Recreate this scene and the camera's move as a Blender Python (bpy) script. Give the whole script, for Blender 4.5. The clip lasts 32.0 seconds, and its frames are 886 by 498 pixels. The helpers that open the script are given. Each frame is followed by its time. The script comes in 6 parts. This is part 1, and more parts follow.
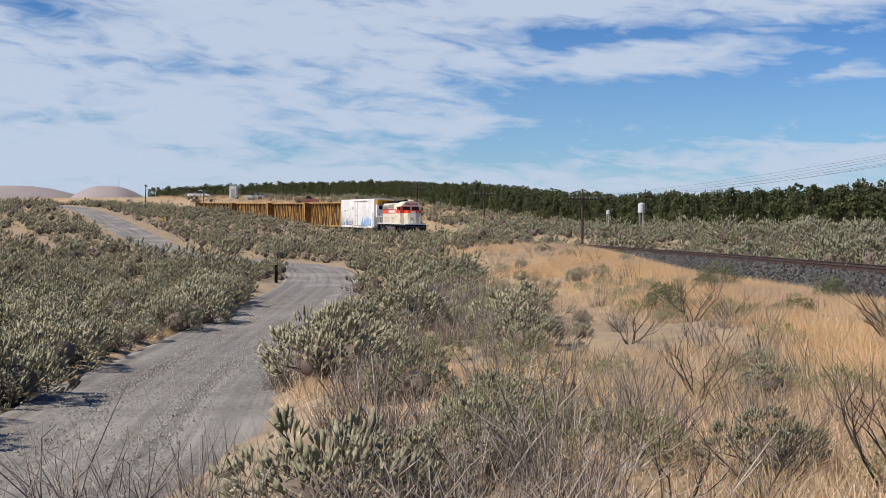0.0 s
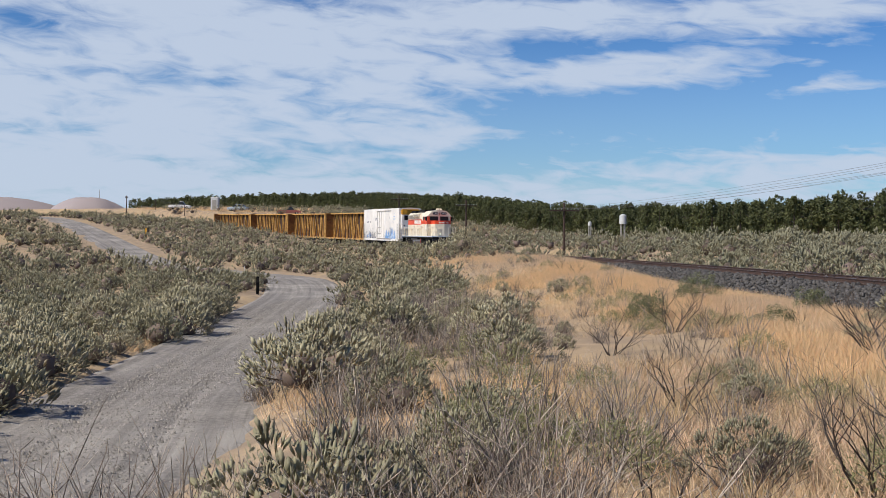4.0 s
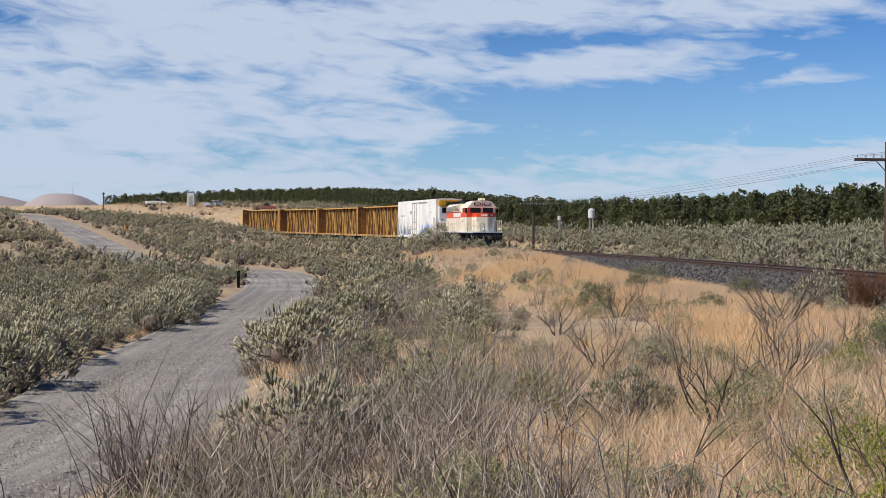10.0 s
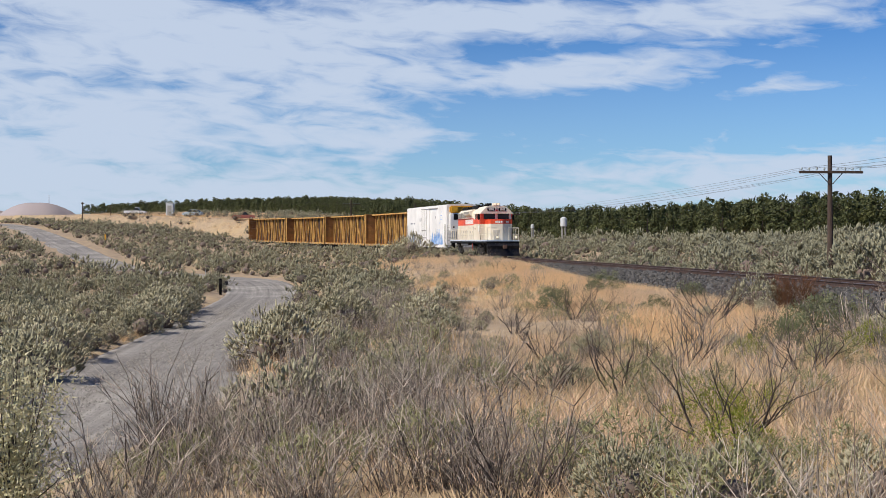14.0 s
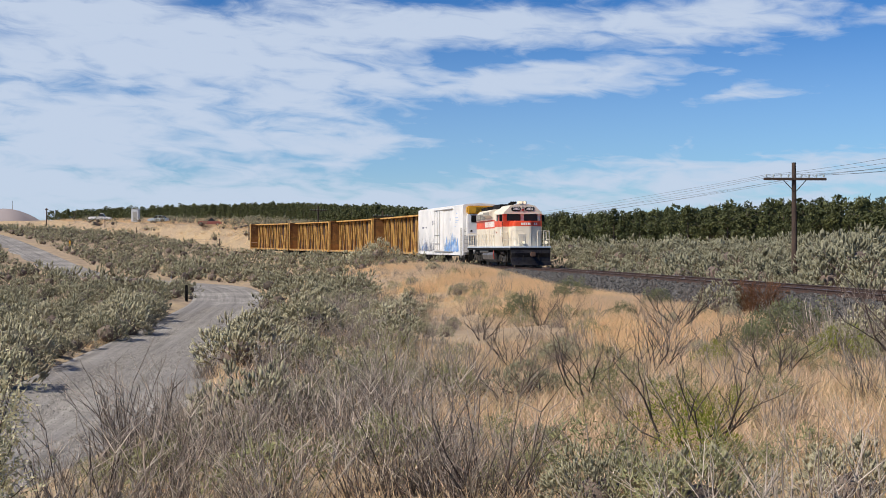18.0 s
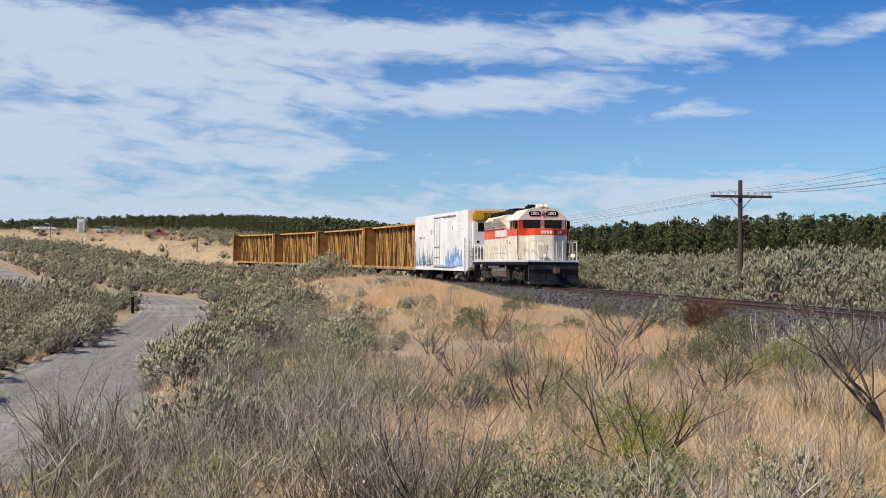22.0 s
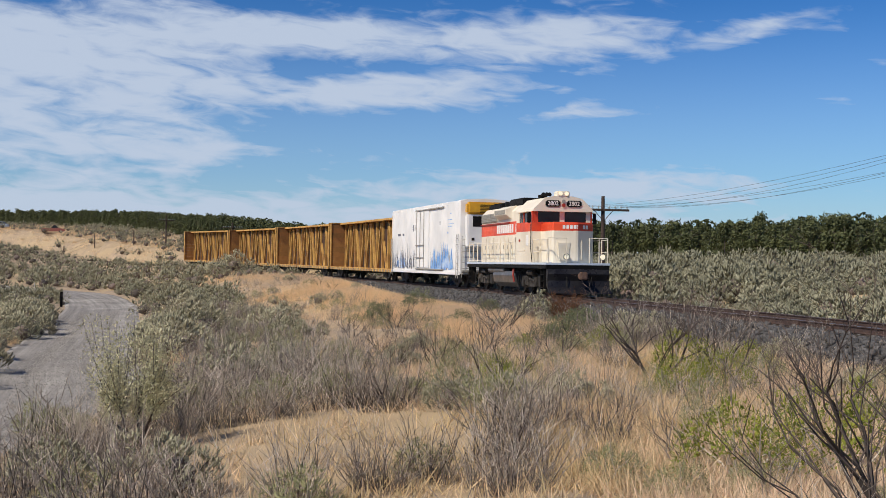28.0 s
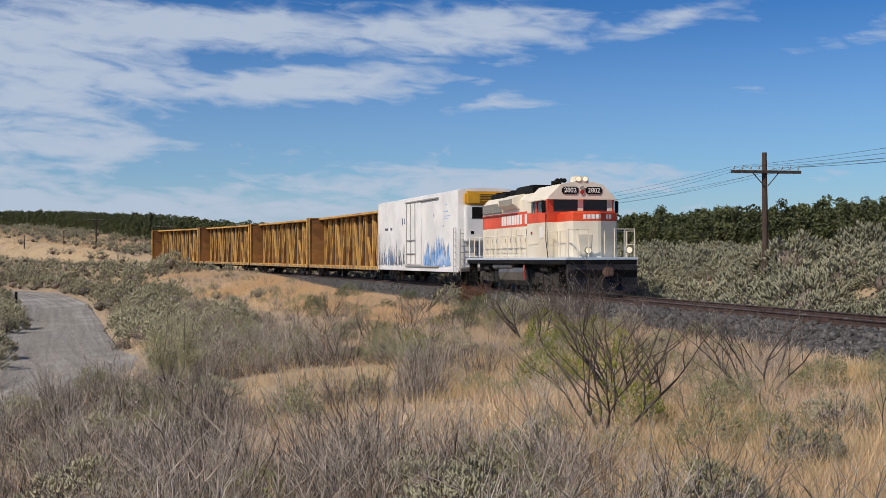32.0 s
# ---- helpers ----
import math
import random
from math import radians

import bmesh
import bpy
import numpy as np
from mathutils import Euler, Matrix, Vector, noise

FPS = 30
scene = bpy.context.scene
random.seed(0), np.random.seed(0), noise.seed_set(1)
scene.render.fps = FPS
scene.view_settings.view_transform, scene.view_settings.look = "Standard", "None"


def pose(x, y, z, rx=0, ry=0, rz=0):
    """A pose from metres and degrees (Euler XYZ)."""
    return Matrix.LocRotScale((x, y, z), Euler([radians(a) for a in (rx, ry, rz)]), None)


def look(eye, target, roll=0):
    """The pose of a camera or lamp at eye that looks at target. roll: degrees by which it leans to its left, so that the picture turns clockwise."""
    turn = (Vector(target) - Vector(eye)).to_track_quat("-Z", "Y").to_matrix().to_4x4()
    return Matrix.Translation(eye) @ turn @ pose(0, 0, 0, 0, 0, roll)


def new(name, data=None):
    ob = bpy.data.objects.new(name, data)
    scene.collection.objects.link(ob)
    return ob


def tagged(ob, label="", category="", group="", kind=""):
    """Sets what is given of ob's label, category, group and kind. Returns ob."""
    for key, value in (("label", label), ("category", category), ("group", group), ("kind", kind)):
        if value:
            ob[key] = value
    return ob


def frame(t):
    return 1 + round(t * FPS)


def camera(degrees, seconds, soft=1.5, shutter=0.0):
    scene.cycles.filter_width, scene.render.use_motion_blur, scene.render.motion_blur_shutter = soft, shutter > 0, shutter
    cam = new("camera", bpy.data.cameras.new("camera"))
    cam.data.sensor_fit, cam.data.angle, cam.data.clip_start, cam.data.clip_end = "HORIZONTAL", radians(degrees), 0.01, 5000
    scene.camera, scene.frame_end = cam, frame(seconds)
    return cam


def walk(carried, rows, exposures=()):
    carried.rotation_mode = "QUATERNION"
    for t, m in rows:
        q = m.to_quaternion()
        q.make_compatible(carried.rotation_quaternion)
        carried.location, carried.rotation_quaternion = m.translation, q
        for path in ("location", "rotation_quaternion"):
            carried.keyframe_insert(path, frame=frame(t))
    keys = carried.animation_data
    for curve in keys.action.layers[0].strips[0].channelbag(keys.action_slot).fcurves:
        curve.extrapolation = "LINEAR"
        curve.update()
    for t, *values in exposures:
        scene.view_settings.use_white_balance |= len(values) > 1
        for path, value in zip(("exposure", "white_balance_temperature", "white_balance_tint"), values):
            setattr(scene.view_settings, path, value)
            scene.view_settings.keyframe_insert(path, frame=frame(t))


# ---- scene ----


SECONDS = 32.0
cam = camera(41.0, SECONDS, soft=0.7)
# seconds, x, y, z of the eye, azimuth from north, elevation, lean
VIEWS = (
    (0, -1.00, 6.98, 5.00, -5.52, -0.43, 0.40),
    (1, -1.00, 7.00, 5.00, -5.29, -0.15, 0.45),
    (2, -1.00, 6.97, 5.00, -5.09, 0.05, 0.41),
    (3, -1.00, 6.98, 5.00, -4.87, 0.17, 0.37),
    (3.5, -1.00, 6.98, 5.00, -4.76, 0.15, 0.38),
    (4.7, -1.00, 7.00, 5.00, -4.50, 0.09, 0.40),
    (5.5, -1.00, 7.00, 5.00, -4.32, 0.05, 0.41),
    (6, -1.00, 7.00, 5.00, -4.21, 0.02, 0.42),
    (7, -1.00, 7.00, 5.00, -3.99, -0.13, 0.44),
    (8, -1.00, 7.00, 5.00, -3.73, -0.21, 0.38),
    (8.5, -1.00, 7.00, 5.00, -3.58, -0.23, 0.33),
    (9, -0.67, 4.68, 5.00, -3.67, -0.16, 0.20),
    (9.5, -0.52, 3.61, 5.00, -3.64, -0.16, 0.07),
    (10, -0.47, 3.28, 5.00, -3.47, -0.15, 0.04),
    (11, -0.29, 2.02, 5.00, -3.26, -0.08, -0.06),
    (11.5, 0.00, 0.00, 5.00, -3.35, 0.01, -0.14),
    (12, 0.00, 0.00, 5.00, -3.15, 0.03, -0.14),
    (13, 0.00, 0.00, 5.00, -2.78, 0.15, -0.22),
    (14, 0.00, 0.00, 5.00, -2.41, 0.24, -0.16),
    (16.5, 0.00, 0.00, 5.00, -1.47, 0.43, -0.30),
    (17, 0.00, 0.00, 5.00, -1.28, 0.45, -0.24),
    (18, 0.00, 0.00, 5.00, -0.83, 0.54, -0.18),
    (19, 0.00, 0.00, 5.00, -0.28, 0.84, -0.14),
    (20, 0.00, 0.00, 5.00, 0.27, 1.13, -0.19),
    (21, 0.00, 0.00, 5.00, 0.80, 1.23, 0.14),
    (22, 0.00, 0.00, 5.00, 1.60, 1.21, 0.30),
    (22.5, 0.00, 0.00, 5.00, 2.72, 1.14, 0.32),
    (23, 0.00, 0.00, 5.00, 4.27, 1.12, 0.35),
    (24, 0.00, 0.00, 5.00, 5.06, 1.09, 0.61),
    (25, 0.00, 0.00, 5.00, 5.61, 1.19, 0.91),
    (25.5, 0.00, 0.00, 5.00, 5.90, 1.22, 0.97),
    (26.2, -0.10, -0.70, 5.01, 6.20, 1.25, 0.95),
    (27.5, -1.03, -7.00, 5.12, 6.75, 1.21, 0.85),
    (28, -1.37, -9.30, 5.16, 7.00, 1.10, 0.70),
    (28.5, -1.66, -11.30, 5.19, 7.26, 1.05, 0.55),
    (29, -2.03, -13.80, 5.23, 7.42, 0.94, 0.35),
    (29.5, -2.29, -15.60, 5.26, 7.81, 0.80, 0.10),
    (30, -2.59, -17.60, 5.29, 8.32, 0.72, -0.10),
    (30.5, -2.65, -18.00, 5.30, 8.68, 0.71, -0.20),
    (31, -2.65, -18.00, 5.30, 9.12, 0.71, -0.30),
    (31.5, -2.65, -18.00, 5.30, 9.80, 0.72, -0.35),
    (32, -2.65, -18.00, 5.30, 10.72, 0.74, -0.38),
)


def aim(x, y, z, az, el, lean):
    a, e = radians(az), radians(el)
    way = Vector((math.sin(a) * math.cos(e), math.cos(a) * math.cos(e), math.sin(e)))
    return look((x, y, z), Vector((x, y, z)) + way * 50, lean)


walk(cam, [(t, aim(*v)) for t, *v in VIEWS], exposures=((0, -0.03), (8.5, -0.03), (12, 0.04), (25, 0.05), (28, -0.08), (30, -0.2), (32, -0.22)))

# ---- light ----
SUN_AZ, SUN_EL = -122.0, 46.0
world = bpy.data.worlds.new("open_sky")
scene.world = world
world.use_nodes = True


def build_sky():
    nt = world.node_tree
    nt.nodes.clear()
    N, L = nt.nodes.new, nt.links.new

    def math_node(op, a, b=None, c=None):
        n = N("ShaderNodeMath")
        n.operation = op
        for i, v in enumerate((a, b, c)):
            if v is None:
                continue
            if isinstance(v, (int, float)):
                n.inputs[i].default_value = v
            else:
                L(v, n.inputs[i])
        return n.outputs[0]

    sky = N("ShaderNodeTexSky")
    sky.sky_type, sky.sun_disc = "NISHITA", False
    sky.sun_elevation, sky.sun_rotation = radians(SUN_EL), radians(SUN_AZ % 360)
    sky.air_density, sky.dust_density, sky.ozone_density, sky.altitude = 1.0, 0.6, 2.2, 300
    co = N("ShaderNodeTexCoord")
    xyz = N("ShaderNodeSeparateXYZ")
    L(co.outputs["Generated"], xyz.inputs[0])
    x, y, z = xyz.outputs
    az = math_node("MULTIPLY", math_node("ARCTAN2", x, y), 57.2958)
    el = math_node("MULTIPLY", math_node("ARCSINE", z), 57.2958)

    def ramp(v, a, b, smooth=True):
        r = N("ShaderNodeMapRange")
        r.interpolation_type = "SMOOTHSTEP" if smooth else "LINEAR"
        r.inputs[1].default_value, r.inputs[2].default_value = a, b
        L(v, r.inputs[0])
        return r.outputs[0]

    def layer(mid, half):
        d = math_node("DIVIDE", math_node("SUBTRACT", el, mid), half)
        return math_node("POWER", 2.718, math_node("MULTIPLY", math_node("MULTIPLY", d, d), -1.0))

    def streaks(sx, sy, slant, detail, rough, warp, shift):
        c = N("ShaderNodeCombineXYZ")
        L(math_node("MULTIPLY", az, sx), c.inputs[0])
        L(math_node("ADD", math_node("MULTIPLY", el, sy), math_node("MULTIPLY", az, slant)), c.inputs[1])
        c.inputs[2].default_value = shift
        n = N("ShaderNodeTexNoise")
        n.inputs["Scale"].default_value = 1.0
        n.inputs["Detail"].default_value, n.inputs["Roughness"].default_value, n.inputs["Distortion"].default_value = detail, rough, warp
        L(c.outputs[0], n.inputs["Vector"])
        return n.outputs[0]

    def bank(a0, e0, ra, re, slant=0.0):
        u = math_node("DIVIDE", math_node("SUBTRACT", az, a0), ra)
        w = math_node("DIVIDE", math_node("SUBTRACT", math_node("SUBTRACT", el, e0), math_node("MULTIPLY", math_node("SUBTRACT", az, a0), slant)), re)
        return math_node("POWER", 2.718, math_node("MULTIPLY", math_node("ADD", math_node("MULTIPLY", u, u), math_node("MULTIPLY", w, w)), -1.0))

    # a high sheet of streaked cloud to the west, long banks that thin out eastwards, blue breaking in between them
    west = math_node("MULTIPLY", ramp(az, 9, -11), ramp(el, 15.0, 11.0))
    upper = math_node("MULTIPLY", layer(11.0, 1.35), ramp(az, 21, 13))
    lower = math_node("MULTIPLY", layer(2.3, 3.3), ramp(az, 34, 14))
    cover = math_node("MAXIMUM", math_node("MAXIMUM", west, upper), math_node("MULTIPLY", lower, 0.95))
    for spot, weight in (((3.5, 8.5, 7.0, 1.15, 0.02), 0.95), ((14.2, 7.8, 3.4, 0.65, 0.06), 0.62), ((21.5, 11.4, 4.2, 0.75, 0.16), 0.8),
                         ((25.5, 8.1, 3.0, 0.35, -0.02), 0.6), ((27.5, 4.2, 5.0, 0.5, 0.0), 0.6), ((30.0, 10.0, 3.0, 0.5, 0.1), 0.55)):
        cover = math_node("MAXIMUM", cover, math_node("MULTIPLY", bank(*spot), weight))
    for spot, weight in (((-23.0, 10.6, 2.6, 1.0, 0.0), 0.55), ((-11.5, 12.6, 3.0, 0.6, 0.0), 0.4)):
        cover = math_node("SUBTRACT", cover, math_node("MULTIPLY", bank(*spot), weight))
    big = streaks(0.11, 0.55, 0.012, 4.0, 0.5, 0.5, 3.3)
    fine = streaks(0.42, 1.5, 0.10, 6.0, 0.55, 0.6, 8.1)
    wisp = math_node("ADD", math_node("MULTIPLY", big, 0.9), math_node("MULTIPLY", fine, 0.75))
    dens = math_node("ADD", math_node("MULTIPLY", cover, 0.75), math_node("MULTIPLY", math_node("SUBTRACT", wisp, 0.82), 1.35))
    body = ramp(dens, 0.16, 0.80)
    haze = math_node("ADD", math_node("MULTIPLY", ramp(el, 5.0, -0.5), 0.38), math_node("MULTIPLY", ramp(el, 14.0, 2.0), 0.38))
    fac = math_node("MAXIMUM", math_node("MULTIPLY", body, 0.93), haze)
    dim = N("ShaderNodeVectorMath")
    dim.operation = "SCALE"
    dim.inputs["Scale"].default_value = 0.10
    L(sky.outputs[0], dim.inputs[0])
    deep = N("ShaderNodeGamma")
    deep.inputs[1].default_value = 1.6
    L(dim.outputs[0], deep.inputs[0])
    tint = N("ShaderNodeVectorMath")
    tint.operation = "MULTIPLY"
    tint.inputs[1].default_value = (0.50, 1.02, 1.42)
    L(deep.outputs[0], tint.inputs[0])
    b1, b2 = N("ShaderNodeBackground"), N("ShaderNodeBackground")
    L(tint.outputs[0], b1.inputs[0])
    b1.inputs[1].default_value = 1.0
    b2.inputs[0].default_value = (0.58, 0.67, 0.82, 1)
    b2.inputs[1].default_value = 0.95
    mix = N("ShaderNodeMixShader")
    L(fac, mix.inputs[0]), L(b1.outputs[0], mix.inputs[1]), L(b2.outputs[0], mix.inputs[2])
    out = N("ShaderNodeOutputWorld")
    L(mix.outputs[0], out.inputs[0])


build_sky()
sun = new("sun", bpy.data.lights.new("sun", "SUN"))
sun.data.energy, sun.data.angle, sun.data.color = 5.0, radians(0.53), (1.0, 0.90, 0.76)
sun.matrix_world = look((0, 0, 0), (-math.sin(radians(SUN_AZ)) * math.cos(radians(SUN_EL)),
                                    -math.cos(radians(SUN_AZ)) * math.cos(radians(SUN_EL)), -math.sin(radians(SUN_EL))))

# ---- plan of the land ----
EYE_Z = 5.0
TRACK_X, TRACK_Y, TRACK_R = -395.5, 7.08, 408.2


def track_at(a, off=0.0):
    """The track's centre line at arc length a; off: metres to its outer side. x, y, heading."""
    phi = a / TRACK_R
    r = TRACK_R + off
    return TRACK_X + r * math.cos(phi), TRACK_Y + r * math.sin(phi), phi


def track_near(x, y):
    """Arc length along the track and distance to its outer side of a place."""
    dx, dy = x - TRACK_X, y - TRACK_Y
    return TRACK_R * math.atan2(dy, dx), math.hypot(dx, dy) - TRACK_R


def rail_z(a):
    """Top of rail."""
    d = max(a, -30.0) - 9.5
    d = min(d, 300.0)
    return EYE_Z - 1.01 + 0.0041 * d + 0.0000432 * d * d


def step(a, b, v):
    u = min(1.0, max(0.0, (v - a) / (b - a)))
    return u * u * (3 - 2 * u)


def soft(v, w):
    """A ramp with a rounded foot."""
    u = v / w
    return w * (u if u > 30 else math.log1p(math.exp(u)))


def land_z(x, y):
    """The ground with no track bed on it."""
    a, off = track_near(x, y)
    z = 1.35 + 4.2 * math.tanh(0.0031 * soft(y - 25, 8))
    z += 10.0 * math.tanh(0.0128 * soft(-0.55 * x + 0.35 * y - 62, 8))
    z += 1.1 * step(-9, -1, x) * (1 - step(14, 46, y)) if y < 46 else 0.0
    side = step(-2, 8, off)
    z += side * (2.3 + 2.4 * math.tanh(0.0175 * soft(off - 4, 4)))
    return z


def ground_z(x, y):
    a, off = track_near(x, y)
    z = land_z(x, y)
    d = abs(off)
    if a < 420 and d < 60:
        top = rail_z(a) - 0.42
        bank = top - 0.36 - 0.085 * soft(d - 3.3, 1.2) - 0.0006 * max(0, d - 4) ** 2
        if d < 2.7:
            z = min(bank, top - 0.62)
        else:
            k = 0.5
            if off < 0:
                z = k * math.log(math.exp((z - 3) / k) + math.exp((bank - 3) / k)) + 3
                # a low crest of blown sand along the inner side, higher up the line
                crest = rail_z(a) - 0.95 + 1.0 * step(42, 88, a) - 0.022 * (d - 5.2) ** 2
                z += step(2.6, 4.4, d) * max(0.0, crest - z)
            else:
                u = step(2.7, 8.0, d)
                z = (1 - u) * (top - 0.62) + u * z
    return z



# ---- materials ----
def material(name, c1, c2=None, scale=4.0, rough=0.8, metal=0.0, bump=0.0, bump_scale=None, c3=None, scale3=0.4, low=0.35, high=0.65,
             island=0.0, per_object=0.0, stretch=(1, 1, 1), spec=0.5, through_light=0.0):
    """A surface whose colour wanders between c1 and c2 at one scale and towards c3 at a wider one."""
    m = bpy.data.materials.new(name)
    m.use_nodes = True
    nt = m.node_tree
    N, L = nt.nodes.new, nt.links.new
    b = nt.nodes["Principled BSDF"]
    b.inputs["Roughness"].default_value, b.inputs["Metallic"].default_value = rough, metal
    b.inputs["Specular IOR Level"].default_value = spec
    co = N("ShaderNodeTexCoord")
    mp = N("ShaderNodeMapping")
    mp.inputs["Scale"].default_value = stretch
    L(co.outputs["Object"], mp.inputs[0])

    def noise_at(s, detail=5.0, r=0.6):
        n = N("ShaderNodeTexNoise")
        n.inputs["Scale"].default_value, n.inputs["Detail"].default_value, n.inputs["Roughness"].default_value = s, detail, r
        L(mp.outputs[0], n.inputs["Vector"])
        return n.outputs["Fac"]

    def ranged(v, lo, hi, a=0.0, c=1.0):
        r = N("ShaderNodeMapRange")
        for i, k in enumerate((lo, hi, a, c)):
            r.inputs[i + 1].default_value = k
        L(v, r.inputs[0])
        return r.outputs[0]

    def mixed(f, a, c):
        x = N("ShaderNodeMix")
        x.data_type = "RGBA"
        L(f, x.inputs[0])
        for v, i in ((a, 6), (c, 7)):
            if isinstance(v, tuple):
                x.inputs[i].default_value = (*v, 1)
            else:
                L(v, x.inputs[i])
        return x.outputs[2]

    c2 = c2 or tuple(v * 0.75 for v in c1)
    col = mixed(ranged(noise_at(scale), low, high), c1, c2)
    if c3:
        col = mixed(ranged(noise_at(scale3, 3.0), 0.45, 0.68), col, c3)
    for amount, source in ((island, "island"), (per_object, "object")):
        if amount:
            if source == "island":
                g = N("ShaderNodeNewGeometry").outputs["Random Per Island"]
            else:
                g = N("ShaderNodeObjectInfo").outputs["Random"]
            hs = N("ShaderNodeHueSaturation")
            L(ranged(g, 0, 1, 1 - amount, 1 + amount), hs.inputs["Value"])
            L(ranged(g, 0, 1, 0.5 + amount * 0.035, 0.5 - amount * 0.035), hs.inputs["Hue"])
            L(col, hs.inputs["Color"])
            col = hs.outputs[0]
    L(col, b.inputs["Base Color"])
    L(ranged(noise_at(scale * 2.3), 0.3, 0.7, max(0.05, rough - 0.1), min(1, rough + 0.1)), b.inputs["Roughness"])
    if bump:
        bn = N("ShaderNodeBump")
        bn.inputs["Strength"].default_value, bn.inputs["Distance"].default_value = 1.0, bump
        L(noise_at(bump_scale or scale * 3, 6.0, 0.7), bn.inputs["Height"])
        L(bn.outputs[0], b.inputs["Normal"])
    if through_light:
        t = N("ShaderNodeBsdfTranslucent")
        L(col, t.inputs[0])
        mx = N("ShaderNodeMixShader")
        mx.inputs[0].default_value = through_light
        L(b.outputs[0], mx.inputs[1]), L(t.outputs[0], mx.inputs[2])
        L(mx.outputs[0], nt.nodes["Material Output"].inputs[0])
    return m


SOIL = material("dry_soil", (0.43, 0.32, 0.205), (0.26, 0.20, 0.14), 0.9, 0.95, bump=0.03, bump_scale=5, c3=(0.42, 0.31, 0.175), scale3=0.09)
GRAVEL = material("road_gravel", (0.285, 0.265, 0.243), (0.15, 0.14, 0.13), 9.0, 0.95, bump=0.03, bump_scale=15, c3=(0.33, 0.31, 0.28), scale3=0.25)


def wear_wheel_tracks(m):
    """Packed pale wheel tracks and dark loose windrows, along the road's own length."""
    nt = m.node_tree
    N, L = nt.nodes.new, nt.links.new
    b = nt.nodes["Principled BSDF"]
    col = b.inputs["Base Color"].links[0].from_socket
    uv = N("ShaderNodeUVMap")
    mp = N("ShaderNodeMapping")
    mp.inputs["Scale"].default_value = (3.6, 0.05, 1)
    L(uv.outputs[0], mp.inputs[0])
    n = N("ShaderNodeTexNoise")
    n.inputs["Scale"].default_value, n.inputs["Detail"].default_value, n.inputs["Roughness"].default_value = 1.0, 4.0, 0.65
    L(mp.outputs[0], n.inputs["Vector"])
    r = N("ShaderNodeMapRange")
    for i, v in enumerate((0.3, 0.7, 0.62, 1.38)):
        r.inputs[i + 1].default_value = v
    L(n.outputs["Fac"], r.inputs[0])
    hs = N("ShaderNodeHueSaturation")
    L(r.outputs[0], hs.inputs["Value"])
    L(col, hs.inputs["Color"])
    L(hs.outputs[0], b.inputs["Base Color"])


wear_wheel_tracks(GRAVEL)
BALLAST = material("basalt_ballast", (0.080, 0.076, 0.073), (0.032, 0.031, 0.031), 9, 0.9, bump=0.05, bump_scale=13, c3=(0.11, 0.105, 0.10), scale3=0.6)
STONE = material("basalt_stone", (0.105, 0.10, 0.097), (0.042, 0.041, 0.041), 20, 0.85, island=0.45)
RUST_RAIL = material("rusty_rail", (0.105, 0.064, 0.05), (0.06, 0.038, 0.032), 6, 0.75, 0.35, bump=0.002)
RAIL_TOP = material("worn_rail_head", (0.32, 0.29, 0.27), (0.20, 0.16, 0.14), 3, 0.35, 0.8)
TIE_WOOD = material("creosoted_wood", (0.10, 0.075, 0.055), (0.055, 0.043, 0.035), 5, 0.9, bump=0.006, per_object=0.3, stretch=(1, 6, 6))
POLE_WOOD = material("weathered_pole_wood", (0.085, 0.055, 0.04), (0.045, 0.03, 0.024), 3, 0.9, bump=0.006, stretch=(6, 6, 0.7))
CREAM = material("cream_paint", (0.80, 0.73, 0.60), (0.76, 0.69, 0.55), 1.2, 0.45, c3=(0.68, 0.60, 0.47), scale3=0.5)
RED = material("red_orange_paint", (0.80, 0.092, 0.026), (0.70, 0.075, 0.023), 1.5, 0.4, c3=(0.54, 0.05, 0.022), scale3=0.6)
DARK_RED = material("grimy_red_paint", (0.33, 0.035, 0.02), (0.24, 0.03, 0.02), 2.0, 0.55)
BLACK = material("black_underframe", (0.006, 0.006, 0.0065), (0.010, 0.0095, 0.009), 3, 0.6, c3=(0.016, 0.015, 0.014), scale3=0.9, spec=0.12)
PLOW = material("plow_black", (0.008, 0.008, 0.011), (0.013, 0.013, 0.016), 2.5, 0.32, c3=(0.035, 0.034, 0.034), scale3=0.55, spec=0.22)
TRUCK_GRIME = material("grimy_iron", (0.05, 0.045, 0.04), (0.014, 0.013, 0.012), 5, 0.7, 0.1, c3=(0.10, 0.088, 0.075), scale3=1.5, bump=0.004, spec=0.2)
RUST_IRON = material("rusty_cast_iron", (0.17, 0.095, 0.065), (0.09, 0.055, 0.042), 6, 0.8, 0.1, bump=0.004)
TANK_GREY = material("tank_grey", (0.11, 0.11, 0.115), (0.055, 0.055, 0.058), 2, 0.38, 0.2, c3=(0.16, 0.15, 0.14), scale3=0.8, spec=0.5)
WHITE = material("white_paint", (0.84, 0.83, 0.81), (0.79, 0.78, 0.76), 1.0, 0.5, c3=(0.66, 0.66, 0.65), scale3=0.35)
LETTER = material("white_lettering", (0.82, 0.80, 0.76), (0.74, 0.72, 0.68), 3, 0.5)
PALE_BLUE = material("pale_edge_stripe", (0.55, 0.62, 0.70), (0.47, 0.54, 0.62), 2, 0.5)
GREY_PAINT = material("grey_paint", (0.36, 0.35, 0.32), (0.28, 0.27, 0.25), 2, 0.6)
